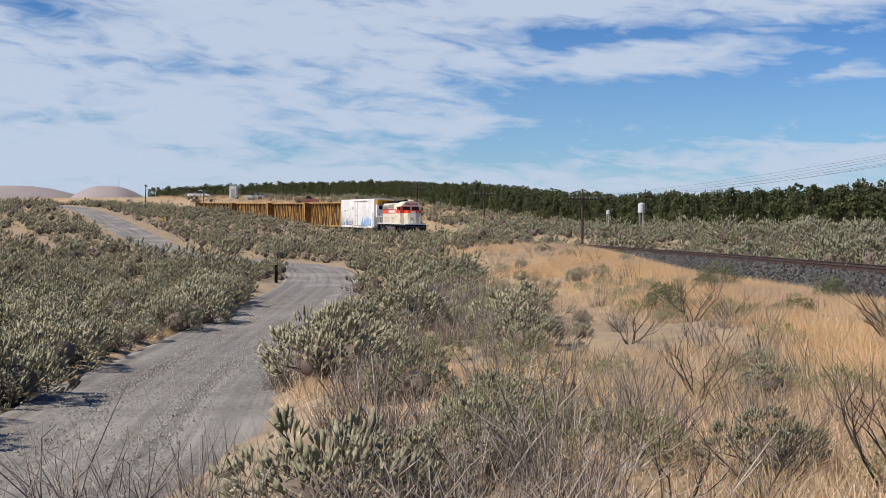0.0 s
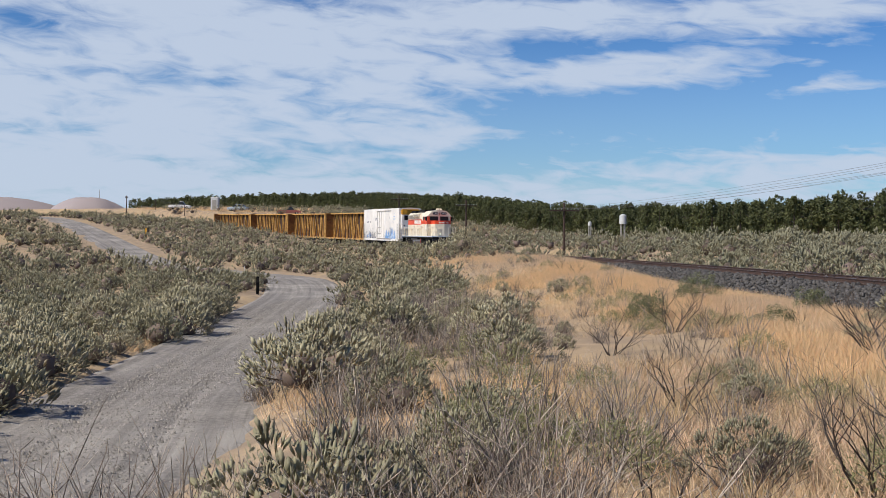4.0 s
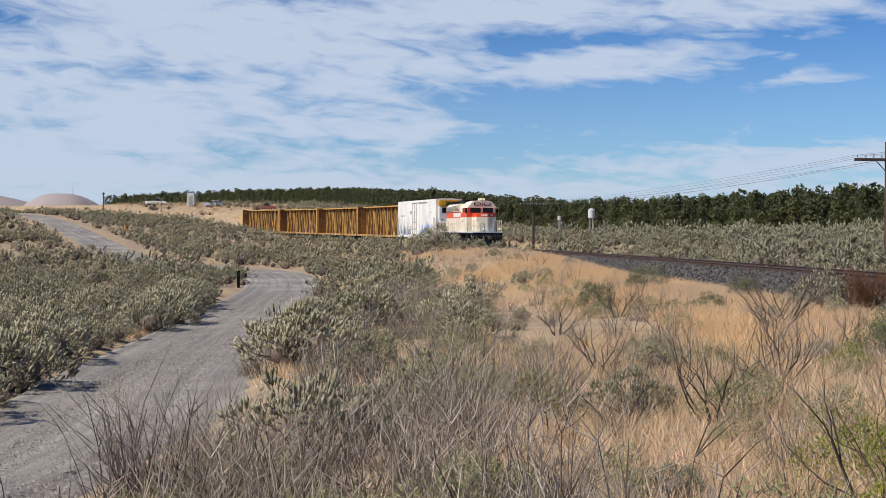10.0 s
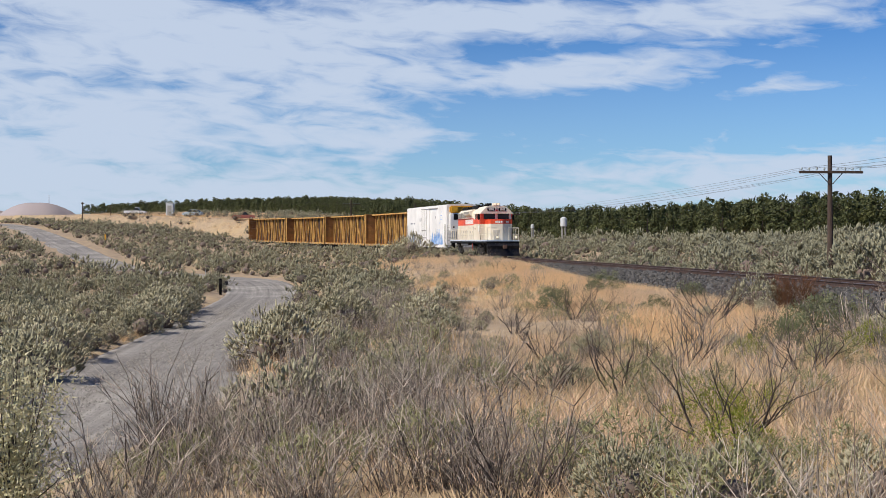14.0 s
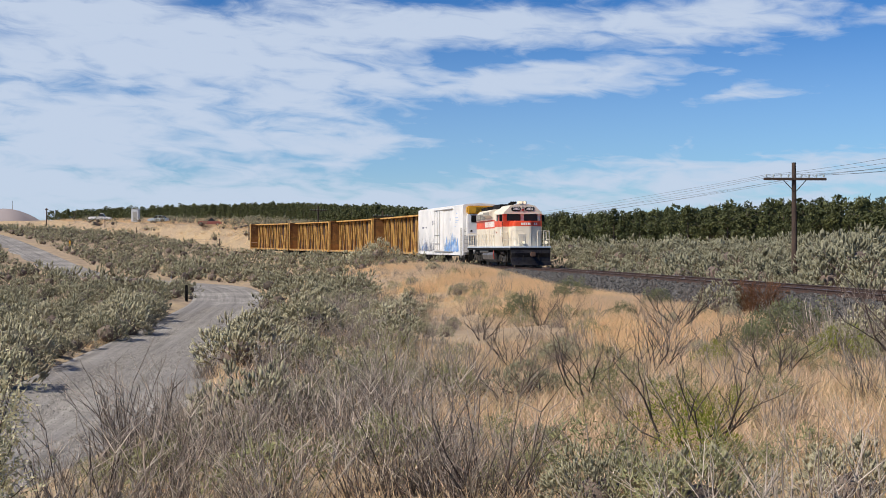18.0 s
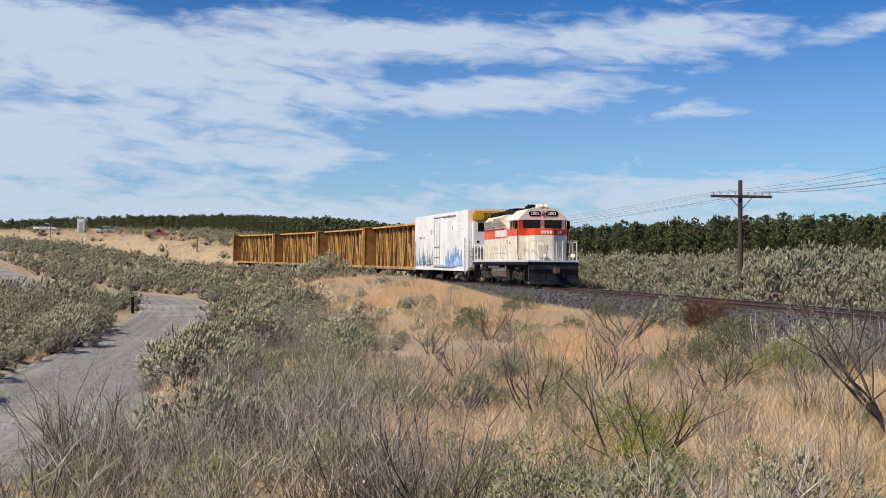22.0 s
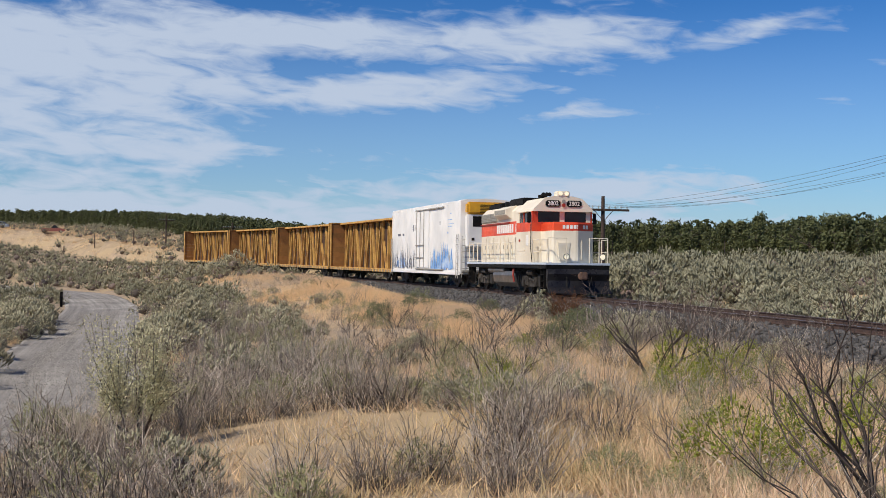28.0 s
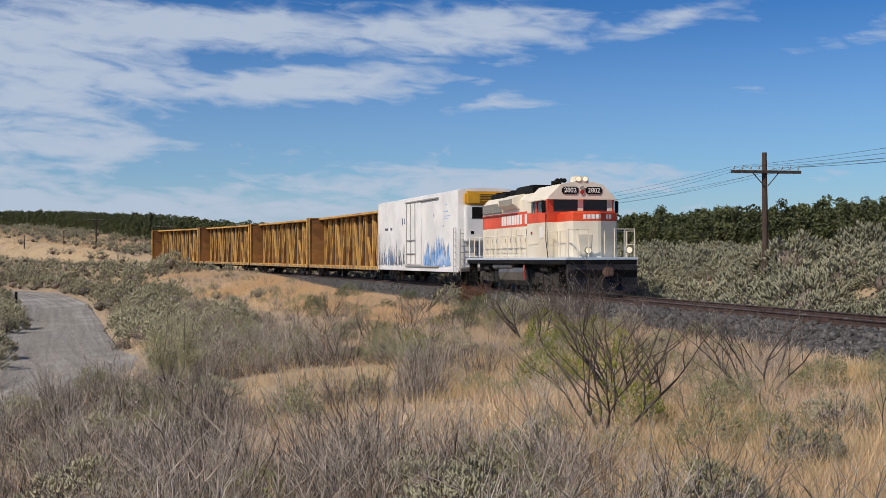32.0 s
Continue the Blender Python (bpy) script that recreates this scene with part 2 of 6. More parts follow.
GRILLE = material("radiator_grille", (0.33, 0.31, 0.26), (0.25, 0.235, 0.2), 9, 0.6, bump=0.01, bump_scale=30)
YELLOW = material("yellow_paint", (0.68, 0.36, 0.02), (0.58, 0.30, 0.02), 2, 0.45)
# rust brown darkened for the shade inside the open truss
WEB_SHADE = material("rust_web_in_shade", (0.05, 0.022, 0.010), (0.028, 0.014, 0.008), 1.6, 0.85, c3=(0.075, 0.033, 0.013), scale3=0.5)
BROWN_CAR = material("rusty_brown_panel", (0.26, 0.115, 0.03), (0.16, 0.068, 0.021), 1.3, 0.75, c3=(0.36, 0.18, 0.05), scale3=0.4, bump=0.004, per_object=0.12)
POST_TAN = material("tan_yellow_paint", (0.62, 0.37, 0.10), (0.48, 0.26, 0.07), 1.6, 0.65, c3=(0.30, 0.14, 0.04), scale3=0.8)
WINCH_PALE = material("pale_winch_iron", (0.45, 0.36, 0.24), (0.30, 0.22, 0.14), 6, 0.6)
SPRAY_BLUE = material("blue_spray_paint", (0.10, 0.26, 0.62), (0.22, 0.42, 0.72), 2.2, 0.55, c3=(0.55, 0.65, 0.78), scale3=1.6)
SPRAY_DARK = material("dark_spray_paint", (0.06, 0.07, 0.11), (0.14, 0.15, 0.20), 2.4, 0.55)
GLASS_DARK = material("dark_cab_glass", (0.02, 0.022, 0.025), (0.03, 0.03, 0.034), 2, 0.12)
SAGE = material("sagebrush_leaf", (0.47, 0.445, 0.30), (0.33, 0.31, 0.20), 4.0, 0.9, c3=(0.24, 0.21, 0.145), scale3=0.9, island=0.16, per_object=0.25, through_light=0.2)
SAGE_PALE = material("pale_sagebrush_leaf", (0.37, 0.36, 0.25), (0.255, 0.25, 0.165), 3.0, 0.9, c3=(0.20, 0.19, 0.12), scale3=0.8, island=0.16, per_object=0.25, through_light=0.2)
OLIVE_LEAF = material("olive_brush_leaf", (0.31, 0.31, 0.15), (0.22, 0.22, 0.105), 1.5, 0.85, island=0.35, through_light=0.2)
GREEN_LEAF = material("green_shrub_leaf", (0.185, 0.20, 0.10), (0.125, 0.14, 0.07), 1.5, 0.8, island=0.3, through_light=0.2)
YELLOW_GREEN = material("yellow_green_shrub_leaf", (0.27, 0.29, 0.04), (0.18, 0.21, 0.03), 1.5, 0.8, island=0.3, through_light=0.25)
RUST_WEED = material("rust_brown_weed", (0.19, 0.085, 0.035), (0.12, 0.055, 0.025), 2, 0.9, island=0.3)
TWIG = material("grey_dead_twig", (0.56, 0.49, 0.405), (0.37, 0.315, 0.26), 3, 0.9, island=0.4)
BROWN_TWIG = material("brown_grey_stem", (0.31, 0.26, 0.215), (0.15, 0.125, 0.105), 3, 0.9, island=0.5)
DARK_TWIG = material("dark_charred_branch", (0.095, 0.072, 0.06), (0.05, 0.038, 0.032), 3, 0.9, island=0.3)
# twig colour, also the dark core that stands for shade inside sagebrush
TIP_AND_SHADE_CORE = material("twig_tip_and_shade_core", (0.17, 0.13, 0.105), (0.10, 0.078, 0.065), 3, 0.9, island=0.4)
STRAW = material("golden_dry_grass", (0.80, 0.585, 0.34), (0.70, 0.495, 0.275), 0.5, 0.9, island=0.22, c3=(0.66, 0.51, 0.35), scale3=0.12, through_light=0.25)
PINK_STRAW = material("pale_dry_grass", (0.74, 0.575, 0.40), (0.58, 0.435, 0.29), 0.5, 0.9, island=0.35, c3=(0.62, 0.47, 0.25), scale3=0.2, through_light=0.25)
ORCHARD_LEAF = material("orchard_leaf", (0.098, 0.112, 0.038), (0.054, 0.066, 0.024), 0.6, 0.75, island=0.4, per_object=0.15, through_light=0.2)
BARK = material("bark", (0.12, 0.095, 0.075), (0.075, 0.06, 0.05), 4, 0.9)
FAR_HILL = material("far_dry_hill", (0.37, 0.31, 0.285), (0.30, 0.25, 0.23), 0.004, 0.95, c3=(0.33, 0.29, 0.30), scale3=0.0015)
TANK_WHITE = material("pale_tank_steel", (0.60, 0.62, 0.63), (0.52, 0.54, 0.55), 1, 0.5)
WIRE = material("dull_wire", (0.16, 0.15, 0.15), (0.12, 0.11, 0.11), 3, 0.5, 0.6)
INSULATOR = material("clear_insulator_glass", (0.40, 0.45, 0.46), (0.33, 0.38, 0.38), 5, 0.25)


def lamp_glass(name, colour, strength):
    m = bpy.data.materials.new(name)
    m.use_nodes = True
    b = m.node_tree.nodes["Principled BSDF"]
    b.inputs["Base Color"].default_value = (*colour, 1)
    b.inputs["Emission Color"].default_value = (*colour, 1)
    b.inputs["Emission Strength"].default_value = strength
    return m


HEADLIGHT = lamp_glass("lit_headlight_glass", (1.0, 0.88, 0.62), 0.5)


# ---- mesh helpers ----
def part(name, bm, mat, parent, label=""):
    """Links a bmesh as one mesh object under a thing or a part."""
    me = bpy.data.meshes.new(name)
    bm.to_mesh(me)
    bm.free()
    me.materials.append(mat)
    ob = new(name, me)
    ob.parent = parent
    if label:
        tagged(ob, label)
    return ob


def shared(name, me, parent, m=None):
    """One more object on a mesh that exists."""
    ob = new(name, me)
    ob.parent = parent
    if m is not None:
        ob.matrix_basis = m
    return ob


def thing(name, label, category, group="", m=None):
    ob = new(name)
    ob.empty_display_size = 0.3
    if m is not None:
        ob.matrix_basis = m
    return tagged(ob, label, category, group)


def quads(bm, vs, faces):
    v = [bm.verts.new(p) for p in vs]
    for f in faces:
        try:
            bm.faces.new([v[i] for i in f])
        except ValueError:
            pass
    return v


def box(bm, x0, x1, y0, y1, z0, z1, bevel=0.0, m=None):
    vs = [(x, y, z) for z in (z0, z1) for x, y in ((x0, y0), (x1, y0), (x1, y1), (x0, y1))]
    if m is not None:
        vs = [m @ Vector(v) for v in vs]
    v = quads(bm, vs, ((0, 3, 2, 1), (4, 5, 6, 7), (0, 1, 5, 4), (1, 2, 6, 5), (2, 3, 7, 6), (3, 0, 4, 7)))
    if bevel:
        es = {e for q in v for e in q.link_edges}
        bmesh.ops.bevel(bm, geom=list(es), offset=bevel, segments=2, affect="EDGES", clamp_overlap=True)
    return bm


def prism(bm, outline, a, b, axis="y"):
    """An outline drawn across an axis, drawn out from a to b along it."""
    n = len(outline)

    def at(p, k):
        return {"y": (p[0], k, p[1]), "x": (k, p[0], p[1]), "z": (p[0], p[1], k)}[axis]

    v = [bm.verts.new(at(p, a)) for p in outline] + [bm.verts.new(at(p, b)) for p in outline]
    bm.faces.new(v[:n][::-1])
    bm.faces.new(v[n:])
    for i in range(n):
        j = (i + 1) % n
        bm.faces.new((v[i], v[j], v[n + j], v[n + i]))
    bmesh.ops.recalc_face_normals(bm, faces=bm.faces[:])
    return bm


def rod(bm, p, q, r, r2=None, sides=8):
    p, q = Vector(p), Vector(q)
    r2 = r if r2 is None else r2
    t = (q - p).normalized()
    u = t.orthogonal().normalized()
    w = t.cross(u)
    rings = []
    for c, k in ((p, r), (q, r2)):
        rings.append([bm.verts.new(c + (u * math.cos(i * math.tau / sides) + w * math.sin(i * math.tau / sides)) * k) for i in range(sides)])
    a, b = rings
    for i in range(sides):
        j = (i + 1) % sides
        bm.faces.new((a[i], a[j], b[j], b[i]))
    bm.faces.new(a[::-1])
    bm.faces.new(b)
    return bm


def pipe(bm, pts, r, sides=6):
    """One bent tube through the points."""
    P = [Vector(p) for p in pts]
    rings = []
    for i, p in enumerate(P):
        t = (P[min(i + 1, len(P) - 1)] - P[max(i - 1, 0)]).normalized()
        u = Vector((0.31, 0.17, 0.93)).cross(t)
        u = (u if u.length > 0.05 else Vector((1, 0, 0)).cross(t)).normalized()
        w = t.cross(u)
        rings.append([bm.verts.new(p + (u * math.cos(k * math.tau / sides) + w * math.sin(k * math.tau / sides)) * r) for k in range(sides)])
    for a, b in zip(rings, rings[1:]):
        for k in range(sides):
            j = (k + 1) % sides
            bm.faces.new((a[k], a[j], b[j], b[k]))
    bm.faces.new(rings[0][::-1])
    bm.faces.new(rings[-1])
    return bm


def soup(name, verts, faces, mats, smooth=False):
    me = bpy.data.meshes.new(name)
    me.from_pydata(verts, [], faces)
    for m in mats if isinstance(mats, (list, tuple)) else [mats]:
        me.materials.append(m)
    if smooth:
        me.polygons.foreach_set("use_smooth", [True] * len(me.polygons))
    me.update()
    return me


# ---- ground, road, track bed ----
def curve_through(points, step_len):
    """A smooth line through a few plan points, at even steps."""
    P = [Vector(p) for p in points]
    P = [2 * P[0] - P[1]] + P + [2 * P[-1] - P[-2]]
    out = []
    for i in range(1, len(P) - 2):
        a, b, c, d = P[i - 1:i + 3]
        n = max(2, int((c - b).length / step_len))
        for k in range(n):
            u = k / n
            out.append(0.5 * (2 * b + (c - a) * u + (2 * a - 5 * b + 4 * c - d) * u * u + (3 * b - a - 3 * c + d) * u ** 3))
    out.append(P[-2])
    return out


ROAD = curve_through([(-60, -22), (-34, -10), (-17, 0), (-9.2, 10), (-7.0, 19), (-9.3, 33), (-12.7, 60), (-15.6, 80), (-21, 101), (-29, 113),
                      (-41, 127), (-58, 159), (-84, 209), (-100, 236), (-125, 262), (-180, 290)], 1.5)
ROAD_XY = np.array([(p.x, p.y) for p in ROAD])


def road_distance(x, y):
    d = ROAD_XY - (x, y)
    return float(np.sqrt((d * d).sum(1).min()))


def earth_z(x, y):
    """The ground as it lies, with its small humps, dug out flat under the road."""
    z = ground_z(x, y)
    a, off = track_near(x, y)
    k = step(3.0, 6.5, abs(off))
    r = math.hypot(x, y)
    if r < 420:
        hump = 0.22 * noise.noise((x * 0.16, y * 0.16, 0)) + 0.10 * noise.noise((x * 0.5, y * 0.5, 4))
        rd = road_distance(x, y) if r < 330 else 99
        if rd < 6:
            u = step(2.1, 4.5, rd)
            hump = hump * u - 0.10 * (1 - u) + 0.22 * math.exp(-((rd - 3.2) / 0.6) ** 2)
        z += hump * k
    return z


def build_ground():
    rings = [0.0]
    r = 1.2
    while r < 4200:
        rings.append(r)
        r *= 1.028
        if r < 12:
            r += 0.12
    angles = []
    a = -180.0
    while a < 180:
        angles.append(a)
        a += 0.55 if -48 <= a < 62 else 4.0
    verts, faces = [], []
    n = len(angles)
    for r in rings:
        for a in angles:
            x, y = r * math.sin(radians(a)), r * math.cos(radians(a)) - 2
            verts.append((x, y, earth_z(x, y)))
    for i in range(len(rings) - 1):
        for j in range(n):
            k = (j + 1) % n
            faces.append((i * n + j, i * n + k, (i + 1) * n + k, (i + 1) * n + j))
    ob = new("ground", soup("ground", verts, faces, SOIL, True))
    tagged(ob, "sandy dry ground with golden patches under the brush", "ground", kind="structure")


build_ground()


def build_road():
    verts, faces = [], []
    lanes = [-2.65, -2.4, -2.1, -1.8, -1.5, -1.25, -1.0, -0.8, -0.55, -0.3, 0, 0.3, 0.55, 0.8, 1.0, 1.25, 1.5, 1.8, 2.1, 2.4, 2.65]
    n = len(lanes)
    for i, p in enumerate(ROAD):
        q, o = ROAD[min(i + 1, len(ROAD) - 1)], ROAD[max(i - 1, 0)]
        t = (q - o).normalized()
        for w in lanes:
            x, y = p.x + t.y * w, p.y - t.x * w
            rut = -0.05 * (math.exp(-((abs(w) - 0.85) / 0.3) ** 2)) + 0.03 * noise.noise((w * 2.2, i * 0.06, 1)) + (0.05 * math.exp(-((abs(w) - 2.25) / 0.2) ** 2))
            edge = -0.12 if abs(w) > 2.6 else 0
            z = ground_z(p.x, p.y) * 0.5 + ground_z(x, y) * 0.5 + 0.02 + rut + edge + 0.02 * noise.noise((x * 0.8, y * 0.8, 9))
            verts.append((x, y, z))
    for i in range(len(ROAD) - 1):
        for j in range(n - 1):
            faces.append((i * n + j, (i + 1) * n + j, (i + 1) * n + j + 1, i * n + j + 1))
    me = soup("road", verts, faces, GRAVEL, True)
    uv = me.uv_layers.new(name="UVMap")
    for lp in me.loops:
        i, j = divmod(lp.vertex_index, n)
        uv.data[lp.index].uv = (lanes[j], i * 1.5)
    ob = new("road", me)
    tagged(ob, "grey gravel road with faint wheel ruts", "road", kind="structure")


build_road()


def build_track():
    # ballast: a heap with sloped shoulders
    verts, faces = [], []
    cross = [(-3.5, -1.25), (-2.95, -0.95), (-2.4, -0.60), (-1.75, -0.28), (-1.2, -0.22), (0, -0.24), (1.2, -0.22), (1.75, -0.28), (2.4, -0.60), (2.95, -0.95), (3.5, -1.25)]
    n = len(cross)
    steps = [-70 + i * 1.5 for i in range(290)]
    for a in steps:
        rz = rail_z(a)
        for off, dz in cross:
            x, y, _ = track_at(a, off)
            verts.append((x, y, rz + dz + 0.06 * noise.noise((a * 0.9, off * 1.5, 2))))
    for i in range(len(steps) - 1):
        for j in range(n - 1):
            faces.append((i * n + j, i * n + j + 1, (i + 1) * n + j + 1, (i + 1) * n + j))
    ob = new("track_bed", soup("track_bed", verts, faces, BALLAST, True))
    tagged(ob, "dark grey crushed basalt ballast bed", "track bed", kind="structure")
    # rails: an I profile swept along the curve
    rail = thing("railway_track", "pair of rusty steel rails on wooden sleepers", "railway track")
    rail["kind"] = "structure"
    prof = [(-0.07, -0.17), (0.07, -0.17), (0.07, -0.15), (0.012, -0.13), (0.012, -0.045), (0.036, -0.03), (0.036, -0.004), (-0.036, -0.004),
            (-0.036, -0.03), (-0.012, -0.045), (-0.012, -0.13), (-0.07, -0.15)]
    for side in (-1, 1):
        verts, faces = [], []
        n = len(prof)
        st = [-70 + i * 2.0 for i in range(216)]
        for a in st:
            for px, pz in prof:
                x, y, _ = track_at(a, side * 0.7525 + px)
                verts.append((x, y, rail_z(a) + pz))
        for i in range(len(st) - 1):
            for j in range(n):
                k = (j + 1) % n
                faces.append((i * n + j, i * n + k, (i + 1) * n + k, (i + 1) * n + j))
        me = soup("rail", verts, faces, [RUST_RAIL, RAIL_TOP])
        for p in me.polygons:
            if p.index % n == 6:
                p.material_index = 1
        shared("rail", me, rail)
    return rail


TRACK = build_track()


# ---- the train: +y is the way it goes, +x its sunlit side, z = 0 the rail ----
WHEELS = []


def wheelset(parent, y, r=0.46, gauge=0.72):
    bm = bmesh.new()
    for s in (-1, 1):
        rod(bm, (s * (gauge - 0.02), 0, 0), (s * (gauge + 0.09), 0, 0), r, sides=24)
        rod(bm, (s * (gauge - 0.05), 0, 0), (s * (gauge - 0.02), 0, 0), r + 0.03, sides=24)
        rod(bm, (s * (gauge + 0.09), 0, 0), (s * (gauge + 0.16), 0, 0), 0.14, sides=12)
        for k in range(5):
            c, sn = math.cos(k * math.tau / 5), math.sin(k * math.tau / 5)
            rod(bm, (s * (gauge + 0.09), c * r * 0.62, sn * r * 0.62), (s * (gauge + 0.105), c * r * 0.62, sn * r * 0.62), 0.06, sides=8)
    rod(bm, (-gauge, 0, 0), (gauge, 0, 0), 0.08)
    ob = part("wheelset", bm, TRUCK_GRIME, parent)
    WHEELS.append((ob, Vector((0, y, r)), r))
    return ob


def freight_truck(parent, y, base=1.7):
    bm = bmesh.new()
    for s in (-1, 1):
        prism(bm, [(-base / 2 - 0.25, 0.36), (-base / 2 - 0.2, 0.62), (-0.5, 0.80), (0.5, 0.80), (base / 2 + 0.2, 0.62), (base / 2 + 0.25, 0.36),
                   (base / 2, 0.34), (0.42, 0.20), (-0.42, 0.20), (-base / 2, 0.34)], s * 0.98, s * 1.10, "x")
        for k in (-0.14, 0.14):
            rod(bm, (s * 1.11, k, 0.28), (s * 1.11, k, 0.66), 0.085)
    box(bm, -1.0, 1.0, -0.2, 0.2, 0.42, 0.74, 0.03)
    bmesh.ops.translate(bm, verts=bm.verts[:], vec=(0, y, 0))
    t = part("truck_frame", bm, TRUCK_GRIME, parent)
    for k in (-1, 1):
        wheelset(parent, y + k * base / 2)
    return t


def slab(name, parent, mat, x0, x1, y0, y1, z0, z1, bevel=0.0, label=""):
    bm = bmesh.new()
    box(bm, x0, x1, y0, y1, z0, z1, bevel)
    return part(name, bm, mat, parent, label)


def letter_bars(parent, n, along, start, width, z0, z1, gap=()):
    """A row of plain bars in place of lettering; along(u) gives the place at u metres from the start and the outward side."""
    u = start
    for i in range(n):
        if i in gap:
            u += width * 0.8
        bm = bmesh.new()
        a, b = along(u), along(u + width * 0.74)
        o = a[1] * 0.012
        vs = [(*(p + k), z) for z in (z0, z1) for p, k in ((a[0], Vector((0, 0))), (b[0], Vector((0, 0))), (b[0], o), (a[0], o))]
        quads(bm, vs, ((0, 3, 2, 1), (4, 5, 6, 7), (0, 1, 5, 4), (1, 2, 6, 5), (2, 3, 7, 6), (3, 0, 4, 7)))
        bmesh.ops.recalc_face_normals(bm, faces=bm.faces[:])
        part("lettering_bar", bm, LETTER, parent)
        u += width


def digits(text, size, m, mat, parent):
    cu = bpy.data.curves.new("digits", "FONT")
    cu.body, cu.size, cu.extrude, cu.align_x, cu.align_y, cu.offset = text, size, 0.004, "CENTER", "CENTER", 0.004
    ob = new("digits", cu)
    bpy.context.view_layer.update()
    me = bpy.data.meshes.new_from_object(ob.evaluated_get(bpy.context.evaluated_depsgraph_get()))
    bpy.data.objects.remove(ob)
    me.materials.clear()
    me.materials.append(mat)
    d = shared("number", me, parent, m)
    return d


def build_locomotive():
    lo = thing("locomotive", "cream diesel locomotive with a red band, pulling a freight train", "locomotive")
    DK = 1.50
    fr, rr = 5.75, -8.85          # pilot plate, rear plate
    # frame and walkway
    bm = bmesh.new()
    box(bm, -1.5, 1.5, rr, fr, DK - 0.28, DK - 0.10, 0.02)
    box(bm, -0.9, 0.9, rr + 0.3, fr - 0.3, 0.75, DK - 0.28)
    part("underframe", bm, BLACK, lo, "black underframe")
    slab("walkway_edge", lo, PALE_BLUE, -1.53, 1.53, rr - 0.02, fr + 0.02, DK - 0.10, DK, 0.01, "pale edge stripe")
    # snow plow: a hollow blade
    bm = bmesh.new()
    prof = [(fr + 0.03, DK - 0.28), (fr + 0.10, 1.0), (fr + 0.02, 0.7), (fr + 0.12, 0.42), (fr + 0.42, 0.14), (fr + 0.36, 0.12), (fr - 0.06, 0.42), (fr - 0.14, 0.7), (fr - 0.1, DK - 0.28)]
    n = len(prof)
    cols = []
    for x in (-1.46, -1.1, -0.5, 0, 0.5, 1.1, 1.46):
        bow = 0.22 * (1 - (x / 1.46) ** 2)
        cols.append([bm.verts.new((x, y + bow * (1 if z < 1.1 else 0.15), z)) for y, z in prof])
    for a, b in zip(cols, cols[1:]):
        for i in range(n):
            j = (i + 1) % n
            bm.faces.new((a[i], b[i], b[j], a[j]))
    bm.faces.new(cols[0]), bm.faces.new(cols[-1][::-1])
    bmesh.ops.recalc_face_normals(bm, faces=bm.faces[:])
    part("snow_plow", bm, PLOW, lo, "black steel snow plow")
    for y, s in ((fr + 0.1, 1), (rr - 0.1, -1)):
        bm = bmesh.new()
        rod(bm, (0, y, 0.92), (0, y + s * 0.45, 0.92), 0.12)
        box(bm, -0.17, 0.17, min(y + s * 0.4, y + s * 0.75), max(y + s * 0.4, y + s * 0.75), 0.74, 1.10, 0.05)
        part("coupler", bm, RUST_IRON, lo, "rusty knuckle coupler")
        for k in (-0.55, 0.6):
            bm = bmesh.new()
            pipe(bm, [(k, y, 1.0), (k + 0.02, y + s * 0.2, 0.8), (k + 0.06, y + s * 0.28, 0.45)], 0.025)
            part("air_hose", bm, BLACK, lo)
    # low nose with a faint wedge front
    ny, my = 5.25, 3.42
    out = [(-1.02, my), (-1.02, ny - 0.42), (-0.94, ny - 0.34), (-0.16, ny), (-0.04, ny), (0.94, ny - 0.20), (1.02, ny - 0.28), (1.02, my)]
    for nm, mat, z0, z1 in (("nose", CREAM, DK, 2.96), ("nose_band", RED, 2.96, 3.36)):
        bm = bmesh.new()
        prism(bm, out, z0, z1, "z")
        if z1 > 3.3:
            es = [e for e in bm.edges if all(v.co.z > z1 - 0.01 for v in e.verts)]
            bmesh.ops.bevel(bm, geom=es, offset=0.07, segments=3, affect="EDGES")
        part(nm, bm, mat, lo)

    def front(u):
        a, b, c = Vector((0.94, ny - 0.20)), Vector((-0.10, ny + 0.006)), Vector((-0.94, ny - 0.34))
        l1 = (b - a).length
        if u < l1:
            d = (b - a).normalized()
            return a + d * u, Vector((-d.y, d.x)) * -1 if Vector((-d.y, d.x)).y < 0 else Vector((-d.y, d.x))
        d = (c - b).normalized()
        return b + d * (u - l1), Vector((d.y, -d.x)) if Vector((d.y, -d.x)).y > 0 else Vector((-d.y, d.x))

    letter_bars(lo, 8, front, 0.40, 0.168, 3.05, 3.22)
    bm = bmesh.new()
    box(bm, -0.24, 0.24, -0.03, 0.025, DK + 0.12, 2.55, 0.012, pose(-0.55, ny - 0.172, 0, 0, 0, 23.6))
    part("nose_door", bm, CREAM, lo)
    bm = bmesh.new()
    prism(bm, [(0.20, 2.42), (0.80, 2.42), (0.70, 1.62), (0.30, 1.62)], ny - 0.2, ny - 0.03, "y")
    part("step_light_box", bm, CREAM, lo)
    for x in (0.42, -1.18):
        bm = bmesh.new()
        rod(bm, (x, ny - 0.05 if x > 0 else fr - 0.25, DK + 0.28), (x, ny + 0.12 if x > 0 else fr - 0.05, DK + 0.28), 0.13, 0.15, 16)
        d = part("ditch_light", bm, GREY_PAINT, lo, "round ditch lamp, lit")
        bm = bmesh.new()
        y = ny + 0.12 if x > 0 else fr - 0.05
